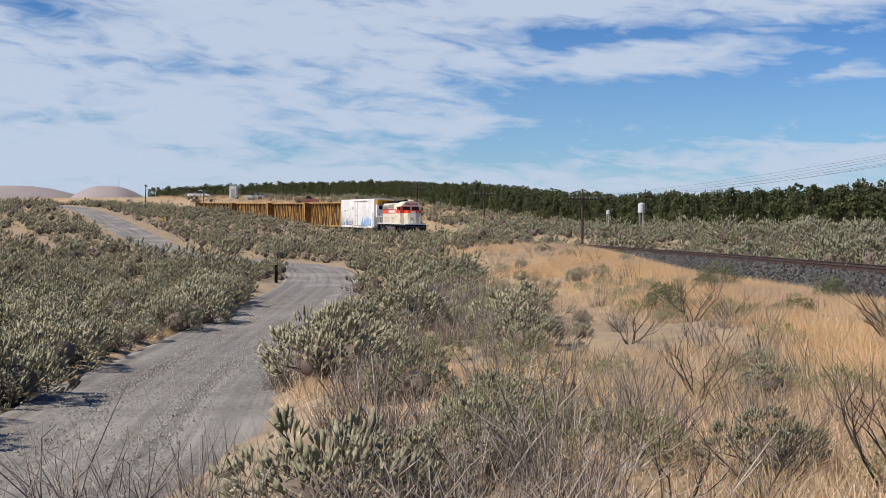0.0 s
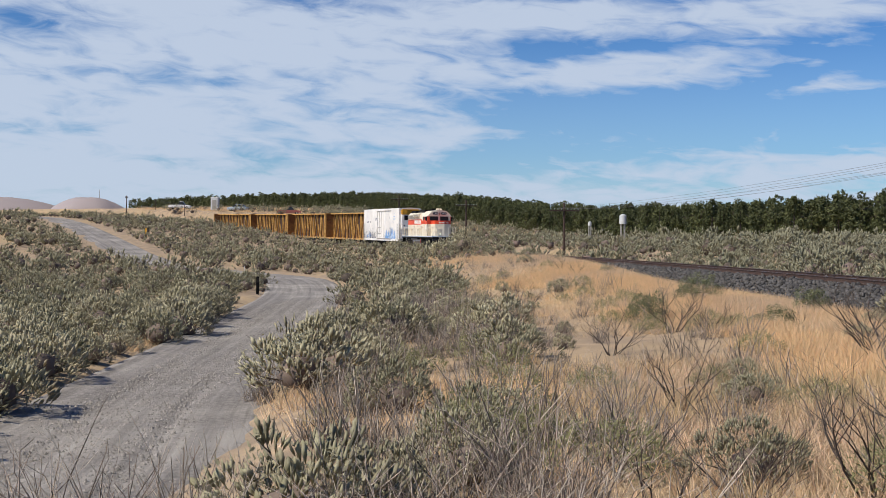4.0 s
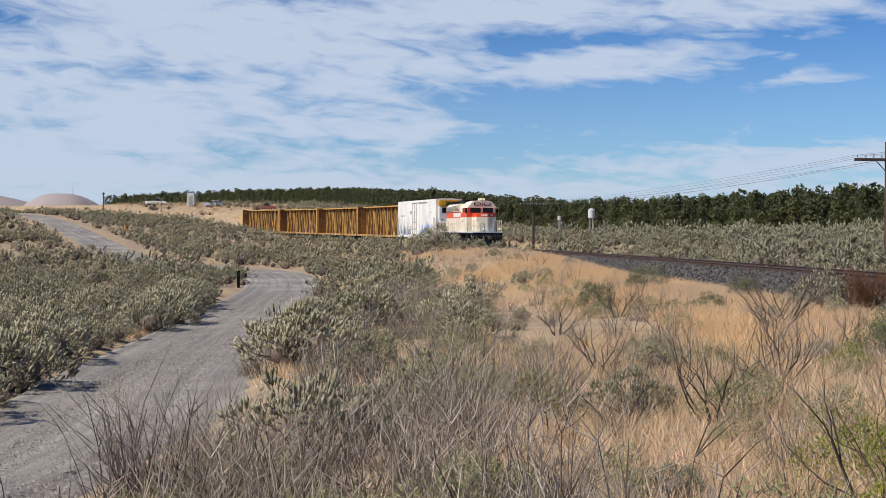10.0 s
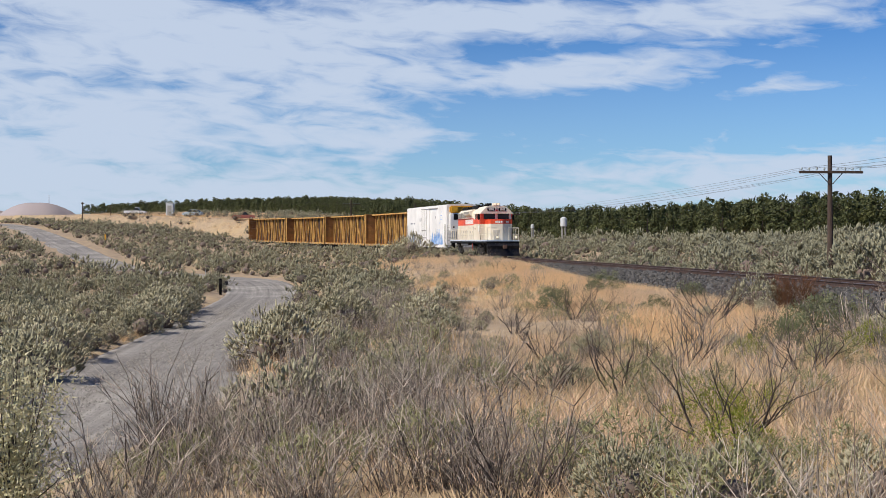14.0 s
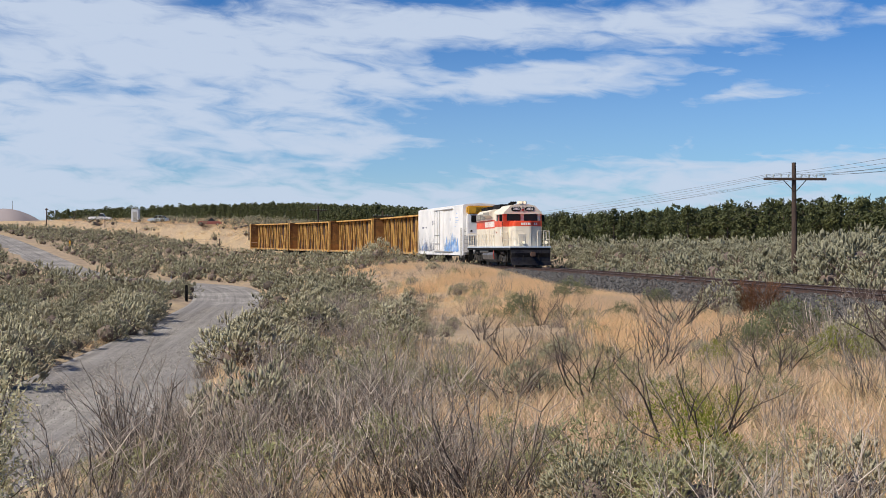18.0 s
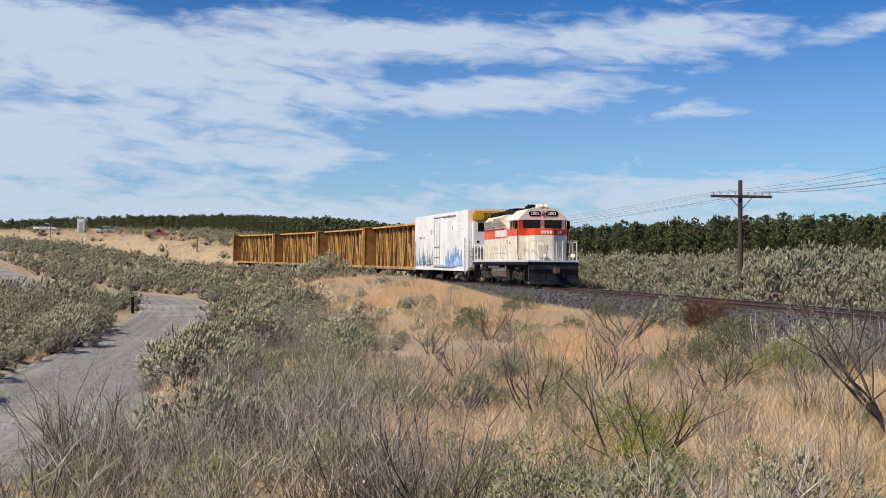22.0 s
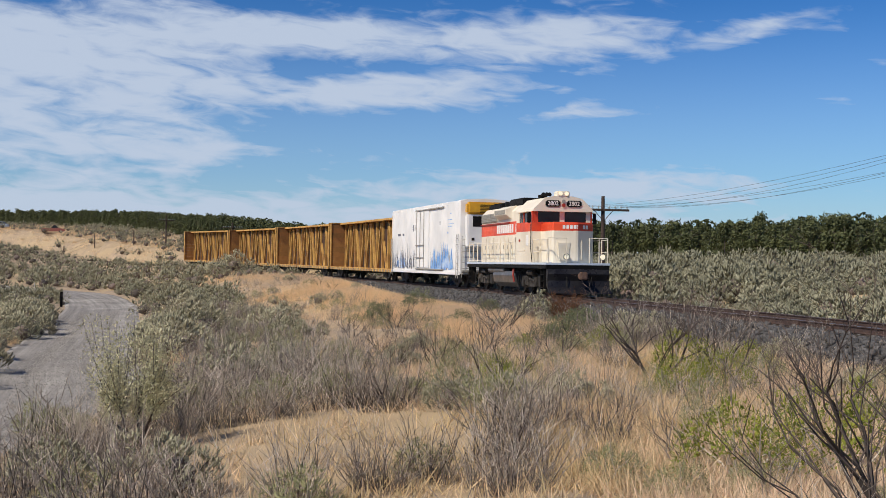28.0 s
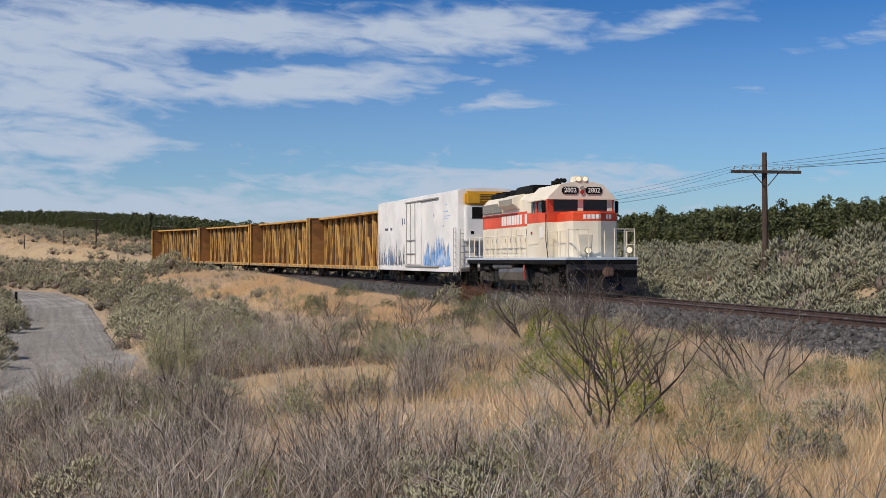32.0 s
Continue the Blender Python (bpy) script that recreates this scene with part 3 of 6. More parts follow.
        rod(bm, (x, y, DK + 0.28), (x, y + 0.012, DK + 0.28), 0.115, sides=16)
        part("lamp_glass", bm, HEADLIGHT, d)
    # cab, drawn across as an eight-sided section
    c0, c1 = 0.85, my
    low = [(-1.48, DK), (1.48, DK), (1.48, 2.96), (-1.48, 2.96)]
    band = [(-1.48, 2.96), (1.48, 2.96), (1.48, 3.40), (-1.48, 3.40)]
    bm = bmesh.new(); prism(bm, low, c0, c1); part("cab_lower", bm, CREAM, lo)
    bm = bmesh.new(); prism(bm, band, c0, c1); part("cab_band", bm, RED, lo)
    # window storey: corner posts, sills, then the roof
    def frame_piece(name, mat, *b):
        slab(name, lo, mat, *b, 0.012)
    for sx in (1, -1):
        for y0, y1, mat in ((c1 - 0.16, c1, RED), (c0, c0 + 0.5, CREAM), (1.95, 2.15, RED)):
            frame_piece("cab_post", mat, min(sx * 1.40, sx * 1.48), max(sx * 1.40, sx * 1.48), y0, y1, 3.40, 3.92)
    for x0, x1 in ((-1.40, -1.18), (-0.12, 0.12), (1.18, 1.40)):
        frame_piece("windscreen_post", RED if x0 > 0.5 else CREAM, x0, x1, c1 - 0.08, c1, 3.40, 3.95)
    frame_piece("cab_rear_wall", CREAM, -1.40, 1.40, c0, c0 + 0.08, 3.40, 3.92)
    for nm, x0, x1 in (("windscreen", 0.12, 1.18), ("windscreen", -1.18, -0.12)):
        slab(nm, lo, GLASS_DARK, x0, x1, c1 - 0.06, c1 - 0.03, 3.40, 3.95)
    for sx in (1, -1):
        for y0, y1 in ((c0 + 0.5, 1.95), (2.15, c1 - 0.16)):
            w = slab("side_window", lo, GLASS_DARK, min(sx * 1.42, sx * 1.45), max(sx * 1.42, sx * 1.45), y0, y1, 3.40, 3.88)
            slab("window_frame", w, GREY_PAINT, min(sx * 1.45, sx * 1.475), max(sx * 1.45, sx * 1.475), (y0 + y1) / 2 - 0.02, (y0 + y1) / 2 + 0.02, 3.40, 3.88)
        slab("sun_shade", lo, CREAM, min(sx * 1.46, sx * 1.72), max(sx * 1.46, sx * 1.72), 1.5, c1 - 0.1, 3.86, 3.90)
        slab("mirror", lo, BLACK, min(sx * 1.52, sx * 1.70), max(sx * 1.52, sx * 1.70), c1 - 0.06, c1 - 0.02, 3.35, 3.85, 0.02)
    roof = [(-1.48, 3.90), (1.48, 3.90), (1.44, 4.02), (0.92, 4.52), (0.45, 4.62), (-0.45, 4.62), (-0.92, 4.52), (-1.44, 4.02)]
    bm = bmesh.new(); prism(bm, roof, c0 - 0.05, c1 + 0.16); part("cab_roof", bm, CREAM, lo)
    # number boards, class lamps, headlight
    for sx in (1, -1):
        bm = bmesh.new()
        box(bm, -0.36, 0.36, -0.015, 0.02, -0.15, 0.15)
        bmesh.ops.bevel(bm, geom=[e for e in bm.edges if abs(e.verts[0].co.y - e.verts[1].co.y) > 0.01], offset=0.06, segments=3, affect="EDGES")
        nb = part("number_board", bm, BLACK, lo, "black number board with white digits")
        nb.matrix_basis = pose(sx * 0.52, c1 + 0.17, 4.27, 0, 0, 0)
        digits("2802", 0.27, pose(0, 0.026, 0, 90, 0, 180), LETTER, nb)
    for z in (4.38, 4.20):
        bm = bmesh.new(); rod(bm, (0, c1 + 0.14, z), (0, c1 + 0.21, z), 0.085, sides=16)
        part("class_lamp", bm, GREY_PAINT if z > 4.3 else DARK_RED, lo)
    bm = bmesh.new(); box(bm, -0.30, 0.30, c1 - 0.42, c1 + 0.18, 4.60, 4.86, 0.04)
    hb = part("headlight_box", bm, CREAM, lo, "cream twin headlight housing, lamps lit")
    for x in (-0.15, 0.15):
        bm = bmesh.new(); rod(bm, (x, c1 + 0.18, 4.74), (x, c1 + 0.20, 4.74), 0.095, sides=16)
        part("headlight", bm, HEADLIGHT, hb)
    # horn cluster and roof boxes
    bm = bmesh.new()
    for k, (dx, dy) in enumerate(((0.0, 0.5), (0.14, 0.42), (-0.16, 0.46))):
        rod(bm, (dx + 0.25, 1.3, 4.78), (dx + 0.25, 1.3 + dy, 4.80), 0.035, 0.10, 12)
    box(bm, 0.08, 0.5, 1.2, 1.34, 4.58, 4.80)
    part("horn", bm, BLACK, lo, "black air horns")
    # long hood, in three stacked bands
    h0, h1 = -7.9, c0
    slab("hood_lower", lo, CREAM, -0.92, 0.92, h0, h1, DK, 2.92)
    slab("hood_band", lo, RED, -0.925, 0.925, h0 - 0.003, h1, 2.92, 3.58)
    bm = bmesh.new()
    prism(bm, [(-0.92, 3.58), (0.92, 3.58), (0.92, 4.10), (0.62, 4.40), (-0.62, 4.40), (-0.92, 4.10)], h0, h1)
    part("hood_top", bm, CREAM, lo)
    slab("hood_eave", lo, DARK_RED, 0.92, 0.99, h0, -2.2, 3.50, 3.58, 0.01)
    for y0, y1 in ((-7.75, -6.2), (-6.05, -4.6)):
        for sx in (1, -1):
            g = slab("radiator_grille", lo, GRILLE, min(sx * 0.92, sx * 0.98), max(sx * 0.92, sx * 0.98), y0, y1, 3.66, 4.12, 0.01, "dusty radiator grille")
            for k in range(5):
                z = 3.70 + k * 0.085
                slab("louvre", g, GREY_PAINT, min(sx * 0.98, sx * 1.0), max(sx * 0.98, sx * 1.0), y0 + 0.05, y1 - 0.05, z, z + 0.03)
    for sx in (1, -1):
        bm = bmesh.new()
        prism(bm, [(sx * 0.92, 3.72), (sx * 1.22, 3.95), (sx * 1.22, 4.22), (sx * 0.7, 4.42), (sx * 0.6, 4.38)], -4.3, -1.9)
        part("dynamic_brake_blister", bm, CREAM, lo)
        slab("blister_grille", lo, GRILLE, min(sx * 1.22, sx * 1.235), max(sx * 1.22, sx * 1.235), -4.1, -2.1, 3.98, 4.19)
    slab("roof_fan_housing", lo, BLACK, -0.6, 0.6, -7.6, -5.2, 4.40, 4.66, 0.06, "black radiator fan housing")
    slab("exhaust_housing", lo, BLACK, -0.55, 0.62, -3.4, -0.9, 4.40, 4.78, 0.06, "black roof housing")
    for y in (-6.9, -5.9, -4.6):
        bm = bmesh.new(); rod(bm, (0, y, 4.4), (0, y, 4.72), 0.5, sides=20); part("roof_fan", bm, BLACK, lo)
    # engine-room doors along the hood
    for sx in (1, -1):
        for k in range(11):
            y = -7.5 + k * 0.74
            d = slab("hood_door", lo, CREAM, min(sx * 0.92, sx * 0.945), max(sx * 0.92, sx * 0.945), y, y + 0.66, DK + 0.2, 2.84, 0.012)
            slab("door_latch", d, GREY_PAINT, min(sx * 0.945, sx * 0.975), max(sx * 0.945, sx * 0.975), y + 0.56, y + 0.60, 2.2, 2.4)

    def hood_side(u):
        return Vector((0.928, -4.65 + u)), Vector((1, 0))

    # bars read from the rear towards the cab on this side
    letter_bars(lo, 12, hood_side, 0.0, 0.40, 3.02, 3.46, gap=(8,))

    def hood_side_far(u):
        return Vector((-0.928, 0.3 - u)), Vector((-1, 0))

    letter_bars(lo, 12, hood_side_far, 0.0, 0.40, 3.02, 3.46, gap=(8,))
    # cab side door, vents and small plates
    for sx in (1, -1):
        slab("cab_side_plate", lo, CREAM, min(sx * 1.48, sx * 1.50), max(sx * 1.48, sx * 1.50), 1.1, 2.3, 2.05, 2.12, 0.005)
        slab("cab_emblem_plate", lo, LETTER, min(sx * 1.48, sx * 1.492), max(sx * 1.48, sx * 1.492), 2.5, 2.9, 2.3, 2.8)
        bm = bmesh.new(); rod(bm, (sx * 1.45, 1.5, 2.55), (sx * 1.53, 1.5, 2.55), 0.06); part("reverser_lamp", bm, DARK_RED, lo)
    # handrails and stanchions
    for sx in (1, -1):
        ys = [-8.6 + k * 0.92 for k in range(11)]
        for y in ys:
            bm = bmesh.new(); rod(bm, (sx * 1.44, y, DK), (sx * 1.44, y, DK + 1.0), 0.03, sides=6); part("stanchion", bm, CREAM, lo)
        bm = bmesh.new()
        pipe(bm, [(sx * 1.44, -8.6, DK + 1.0), (sx * 1.44, 0.6, DK + 1.0), (sx * 1.50, 0.84, DK + 1.25)], 0.022)
        pipe(bm, [(sx * 1.44, -8.6, DK + 0.08), (sx * 1.44, 0.6, DK + 0.08)], 0.016)
        part("side_handrail", bm, CREAM, lo)
        for y0, y1 in ((3.55, 4.55), (4.85, fr - 0.12)):
            bm = bmesh.new()
            pipe(bm, [(sx * 1.44, y0, DK), (sx * 1.44, y0, DK + 1.05), (sx * 1.44, y1, DK + 1.05), (sx * 1.44, y1, DK)], 0.025)
            pipe(bm, [(sx * 1.44, y0, DK + 0.5), (sx * 1.44, y1, DK + 0.5)], 0.018)
            part("nose_handrail", bm, CREAM, lo)
        bm = bmesh.new()
        pipe(bm, [(sx * 1.40, fr - 0.05, DK), (sx * 1.40, fr - 0.05, DK + 1.12), (sx * 0.55, fr - 0.05, DK + 1.12), (sx * 0.55, fr - 0.05, DK)], 0.028)
        pipe(bm, [(sx * 1.0, fr - 0.05, DK), (sx * 1.0, fr - 0.05, DK + 1.12)], 0.02)
        part("front_handrail", bm, CREAM, lo)
        bm = bmesh.new()
        pipe(bm, [(sx * 1.40, rr + 0.05, DK), (sx * 1.40, rr + 0.05, DK + 1.1), (sx * 0.5, rr + 0.05, DK + 1.1), (sx * 0.5, rr + 0.05, DK)], 0.025)
        part("rear_handrail", bm, CREAM, lo)
        bm = bmesh.new()
        pipe(bm, [(sx * 1.52, c1 - 0.02, 3.3), (sx * 1.55, c1 + 0.05, 2.2), (sx * 1.48, c1 + 0.1, DK)], 0.02)
        part("grab_iron", bm, BLACK, lo)
        for yy in (fr - 0.75, rr + 0.55):
            for k in range(4):
                z = 0.35 + k * 0.29
                bm = bmesh.new()
                box(bm, min(sx * 1.18, sx * 1.5), max(sx * 1.18, sx * 1.5), yy - 0.23, yy + 0.23, z, z + 0.035)
                part("step_tread", bm, BLACK, lo)
            for e in (-0.26, 0.23):
                bm = bmesh.new()
                box(bm, min(sx * 1.18, sx * 1.46), max(sx * 1.18, sx * 1.46), yy + e, yy + e + 0.03, 0.3, DK - 0.2)
                part("step_side", bm, BLACK, lo)
    # tank, air drums, trucks
    bm = bmesh.new()
    prism(bm, [(-1.35, 1.05), (1.35, 1.05), (1.42, 0.85), (1.35, 0.50), (1.05, 0.28), (-1.05, 0.28), (-1.35, 0.50), (-1.42, 0.85)], -3.7, 0.1)
    bmesh.ops.bevel(bm, geom=[e for e in bm.edges if abs(e.verts[0].co.y - e.verts[1].co.y) < 0.01], offset=0.08, segments=2, affect="EDGES")
    part("fuel_tank", bm, TANK_GREY, lo, "dull grey fuel tank")
    for sx in (1, -1):
        bm = bmesh.new(); rod(bm, (sx * 1.25, -4.6, 1.1), (sx * 1.25, -1.6, 1.1), 0.17, sides=14)
        part("air_reservoir", bm, TANK_GREY, lo)
        bm = bmesh.new(); pipe(bm, [(sx * 1.4, 0.2, 1.2), (sx * 1.46, 0.3, 0.9), (sx * 1.4, 0.35, 0.55)], 0.05)
        part("filler_pipe", bm, DARK_RED, lo)
    for y in (2.6, -5.9):
        bm = bmesh.new()
        for s in (-1, 1):
            prism(bm, [(-1.75, 0.50), (-1.6, 0.86), (-0.9, 0.90), (-0.45, 0.62), (0.45, 0.62), (0.9, 0.90), (1.6, 0.86), (1.75, 0.50), (1.15, 0.45), (0.6, 0.36), (-0.6, 0.36), (-1.15, 0.45)], s * 1.05, s * 1.17, "x")
            for k in (-1.36, 1.36):
                box(bm, min(s * 1.08, s * 1.24), max(s * 1.08, s * 1.24), k - 0.17, k + 0.17, 0.33, 0.66, 0.03)
            for k in (-0.75, -0.55, 0.55, 0.75):
                rod(bm, (s * 1.2, k, 0.42), (s * 1.2, k, 0.80), 0.075)
            rod(bm, (s * 1.22, -0.2, 0.72), (s * 1.22, 0.6, 0.62), 0.07)
        box(bm, -1.1, 1.1, -0.3, 0.3, 0.5, 0.95)
        bmesh.ops.translate(bm, verts=bm.verts[:], vec=(0, y, 0))
        part("truck_frame", bm, TRUCK_GRIME, lo, "dusty iron truck side frame")
        for k in (-1.36, 1.36):
            wheelset(lo, y + k, 0.50)
        for s in (-1, 1):
            bm = bmesh.new(); pipe(bm, [(s * 1.26, y - 1.9, 0.9), (s * 1.28, y - 1.85, 0.3), (s * 1.28, y - 1.7, 0.2)], 0.03); part("sand_pipe", bm, BLACK, lo)
            bm = bmesh.new(); rod(bm, (s * 1.2, y - 0.5, 1.02), (s * 1.2, y + 0.35, 1.02), 0.13, sides=12); part("brake_cylinder", bm, TRUCK_GRIME, lo)
    return lo


LOCO = build_locomotive()


def build_reefer():
    car = thing("refrigerator_car", "white refrigerator boxcar with spray paint along its foot", "boxcar")
    L, W, Z0, Z1 = 8.72, 1.55, 0.80, 5.05
    bm = bmesh.new()
    prism(bm, [(-W, Z0), (W, Z0), (W, Z1), (W - 0.25, Z1 + 0.08), (0, Z1 + 0.16), (-W + 0.25, Z1 + 0.08), (-W, Z1)], -L, L)
    part("body", bm, WHITE, car)
    # shallow side seams
    for sx in (1, -1):
        for k in range(15):
            y = -L + 0.6 + k * 1.17
            if -1.6 < y < 1.9:
                continue
            slab("side_seam", car, WHITE, min(sx * W, sx * (W + 0.012)), max(sx * W, sx * (W + 0.012)), y - 0.02, y + 0.02, Z0 + 0.2, Z1 - 0.05)
        slab("side_sill", car, WHITE, min(sx * W, sx * (W + 0.03)), max(sx * W, sx * (W + 0.03)), -L, L, Z0 - 0.06, Z0 + 0.14, 0.01)
        # plug door with bars, on top and bottom tracks
        d = slab("plug_door", car, WHITE, min(sx * W, sx * (W + 0.05)), max(sx * W, sx * (W + 0.05)), -1.5, 1.7, Z0 + 0.30, Z1 - 0.28, 0.02, "white plug door with lock bars")
        for y in (-1.35, -0.42, 0.55):
            bm = bmesh.new(); rod(bm, (sx * (W + 0.075), y, Z0 + 0.35), (sx * (W + 0.075), y, Z1 - 0.32), 0.025); part("lock_bar", bm, GREY_PAINT, d)
        for z in (1.75, 2.55):
            bm = bmesh.new(); rod(bm, (sx * (W + 0.09), -1.45, z), (sx * (W + 0.09), 0.6, z), 0.03); part("crank_bar", bm, GREY_PAINT, d)
        slab("door_track_top", car, GREY_PAINT, min(sx * W, sx * (W + 0.10)), max(sx * W, sx * (W + 0.10)), -1.6, 5.2, Z1 - 0.27, Z1 - 0.19, 0.01)
        slab("door_track_foot", car, GREY_PAINT, min(sx * W, sx * (W + 0.10)), max(sx * W, sx * (W + 0.10)), -1.6, 5.2, Z0 + 0.18, Z0 + 0.26, 0.01)
        for y, z, w, h in ((-6.9, 3.25, 1.0, 0.22), (-5.5, 3.25, 0.55, 0.22), (-2.6, 3.5, 0.25, 0.6), (-2.1, 3.55, 0.2, 0.5), (4.2, 3.75, 0.12, 0.35),
                           (6.0, 4.0, 1.1, 0.08), (6.2, 3.75, 1.3, 0.06), (6.1, 3.6, 1.0, 0.06), (6.5, 4.35, 0.35, 0.10), (5.9, 3.2, 0.3, 0.15)):
            slab("stencil_bar", car, SPRAY_BLUE if y > 5 else SPRAY_DARK, min(sx * W, sx * (W + 0.008)), max(sx * W, sx * (W + 0.008)), y, y + w * 0.8, z, z + h * 0.7)
        # spray paint: jagged blades along the foot
        rng = random.Random(5 + sx)

        def scrawl(name, mat, y0, y1, n, top, thick):
            bm = bmesh.new()
            for k in range(n):
                y = y0 + (y1 - y0) * (k + rng.random() * 0.7) / n
                h = top * (0.45 + 0.55 * rng.random()) * (1 - 0.35 * abs(2 * k / n - 1))
                lean = rng.uniform(-0.35, 0.35)
                w = thick * rng.uniform(0.5, 1.5)
                x = sx * (W + 0.016 + 0.0005 * k)
                z = Z0 + 0.20 + rng.random() * 0.15
                quads(bm, [(x, y - w, z), (x, y + w, z), (x, y + lean + w * 0.5, z + h * 0.6), (x, y + lean * 0.6 + rng.uniform(-0.1, 0.1), z + h), (x, y + lean - w * 0.6, z + h * 0.55)],
                      ((0, 1, 2, 3, 4),))
            ob = part(name, bm, mat, car)
            tagged(ob, "spray-painted scrawl", kind="stuff")
            return ob

        scrawl("spray_paint", SPRAY_DARK, -8.5, -1.9, 30, 2.0, 0.05)
        scrawl("spray_paint", SPRAY_BLUE, -7.2, -4.4, 8, 1.5, 0.14)
        scrawl("spray_paint", SPRAY_BLUE, 2.4, 7.4, 16, 1.9, 0.30)
        scrawl("spray_paint", SPRAY_DARK, 1.9, 6.6, 12, 2.0, 0.035)
        # corner ladder
        for y in (L - 0.55, -L + 0.15):
            bm = bmesh.new()
            for e in (0, 0.4):
                rod(bm, (sx * (W + 0.09), y + e, 0.55), (sx * (W + 0.09), y + e, 3.1), 0.02)
            for k in range(7):
                rod(bm, (sx * (W + 0.09), y, 0.7 + k * 0.36), (sx * (W + 0.09), y + 0.4, 0.7 + k * 0.36), 0.018)
            part("corner_ladder", bm, GREY_PAINT, car)
    # cooling unit on the leading end
    bm = bmesh.new(); box(bm, -1.25, 1.30, L, L + 0.55, 4.25, 4.98, 0.12)
    cu = part("cooling_unit_hood", bm, YELLOW, car, "yellow cooling unit hood")
    for k in range(6):
        slab("hood_slot", cu, BLACK, -0.9, 0.55, L + 0.55, L + 0.562, 4.36 + k * 0.085, 4.39 + k * 0.085)
    bm = bmesh.new(); box(bm, 0.05, 1.28, L, L + 0.48, 2.35, 4.25, 0.06)
    lower = part("cooling_unit_case", bm, WHITE, car)
    slab("case_window", lower, BLACK, 0.30, 0.95, L + 0.48, L + 0.492, 3.55, 4.15)
    slab("case_label", lower, BLACK, 0.85, 1.02, L + 0.48, L + 0.492, 2.75, 2.9)
    bm = bmesh.new()
    pipe(bm, [(0.55, L + 0.12, 0.6), (0.55, L + 0.12, 3.0), (1.48, L + 0.12, 3.0), (1.48, L + 0.12, 0.6)], 0.02)
    ladder = part("end_ladder", bm, GREY_PAINT, car)
    for k in range(7):
        bm = bmesh.new()
        rod(bm, (0.55, L + 0.12, 0.8 + k * 0.33), (1.48, L + 0.12, 0.8 + k * 0.33), 0.018)
        part("rung", bm, GREY_PAINT, ladder)
    bm = bmesh.new(); box(bm, -1.5, 1.5, L, L + 0.35, 0.95, 1.05); part("end_platform", bm, GREY_PAINT, car)
    slab("center_sill", car, BLACK, -0.3, 0.3, -L - 0.3, L + 0.3, 0.62, 0.80)
    for s in (1, -1):
        bm = bmesh.new(); rod(bm, (0, s * (L + 0.2), 0.85), (0, s * (L + 0.75), 0.85), 0.12); part("coupler", bm, TRUCK_GRIME, car)
    bm = bmesh.new(); rod(bm, (0.7, -2.2, 0.62), (0.7, -0.9, 0.62), 0.2, sides=12); part("brake_reservoir", bm, BLACK, car)
    for y in (-6.6, 6.6):
        freight_truck(car, y)
    return car


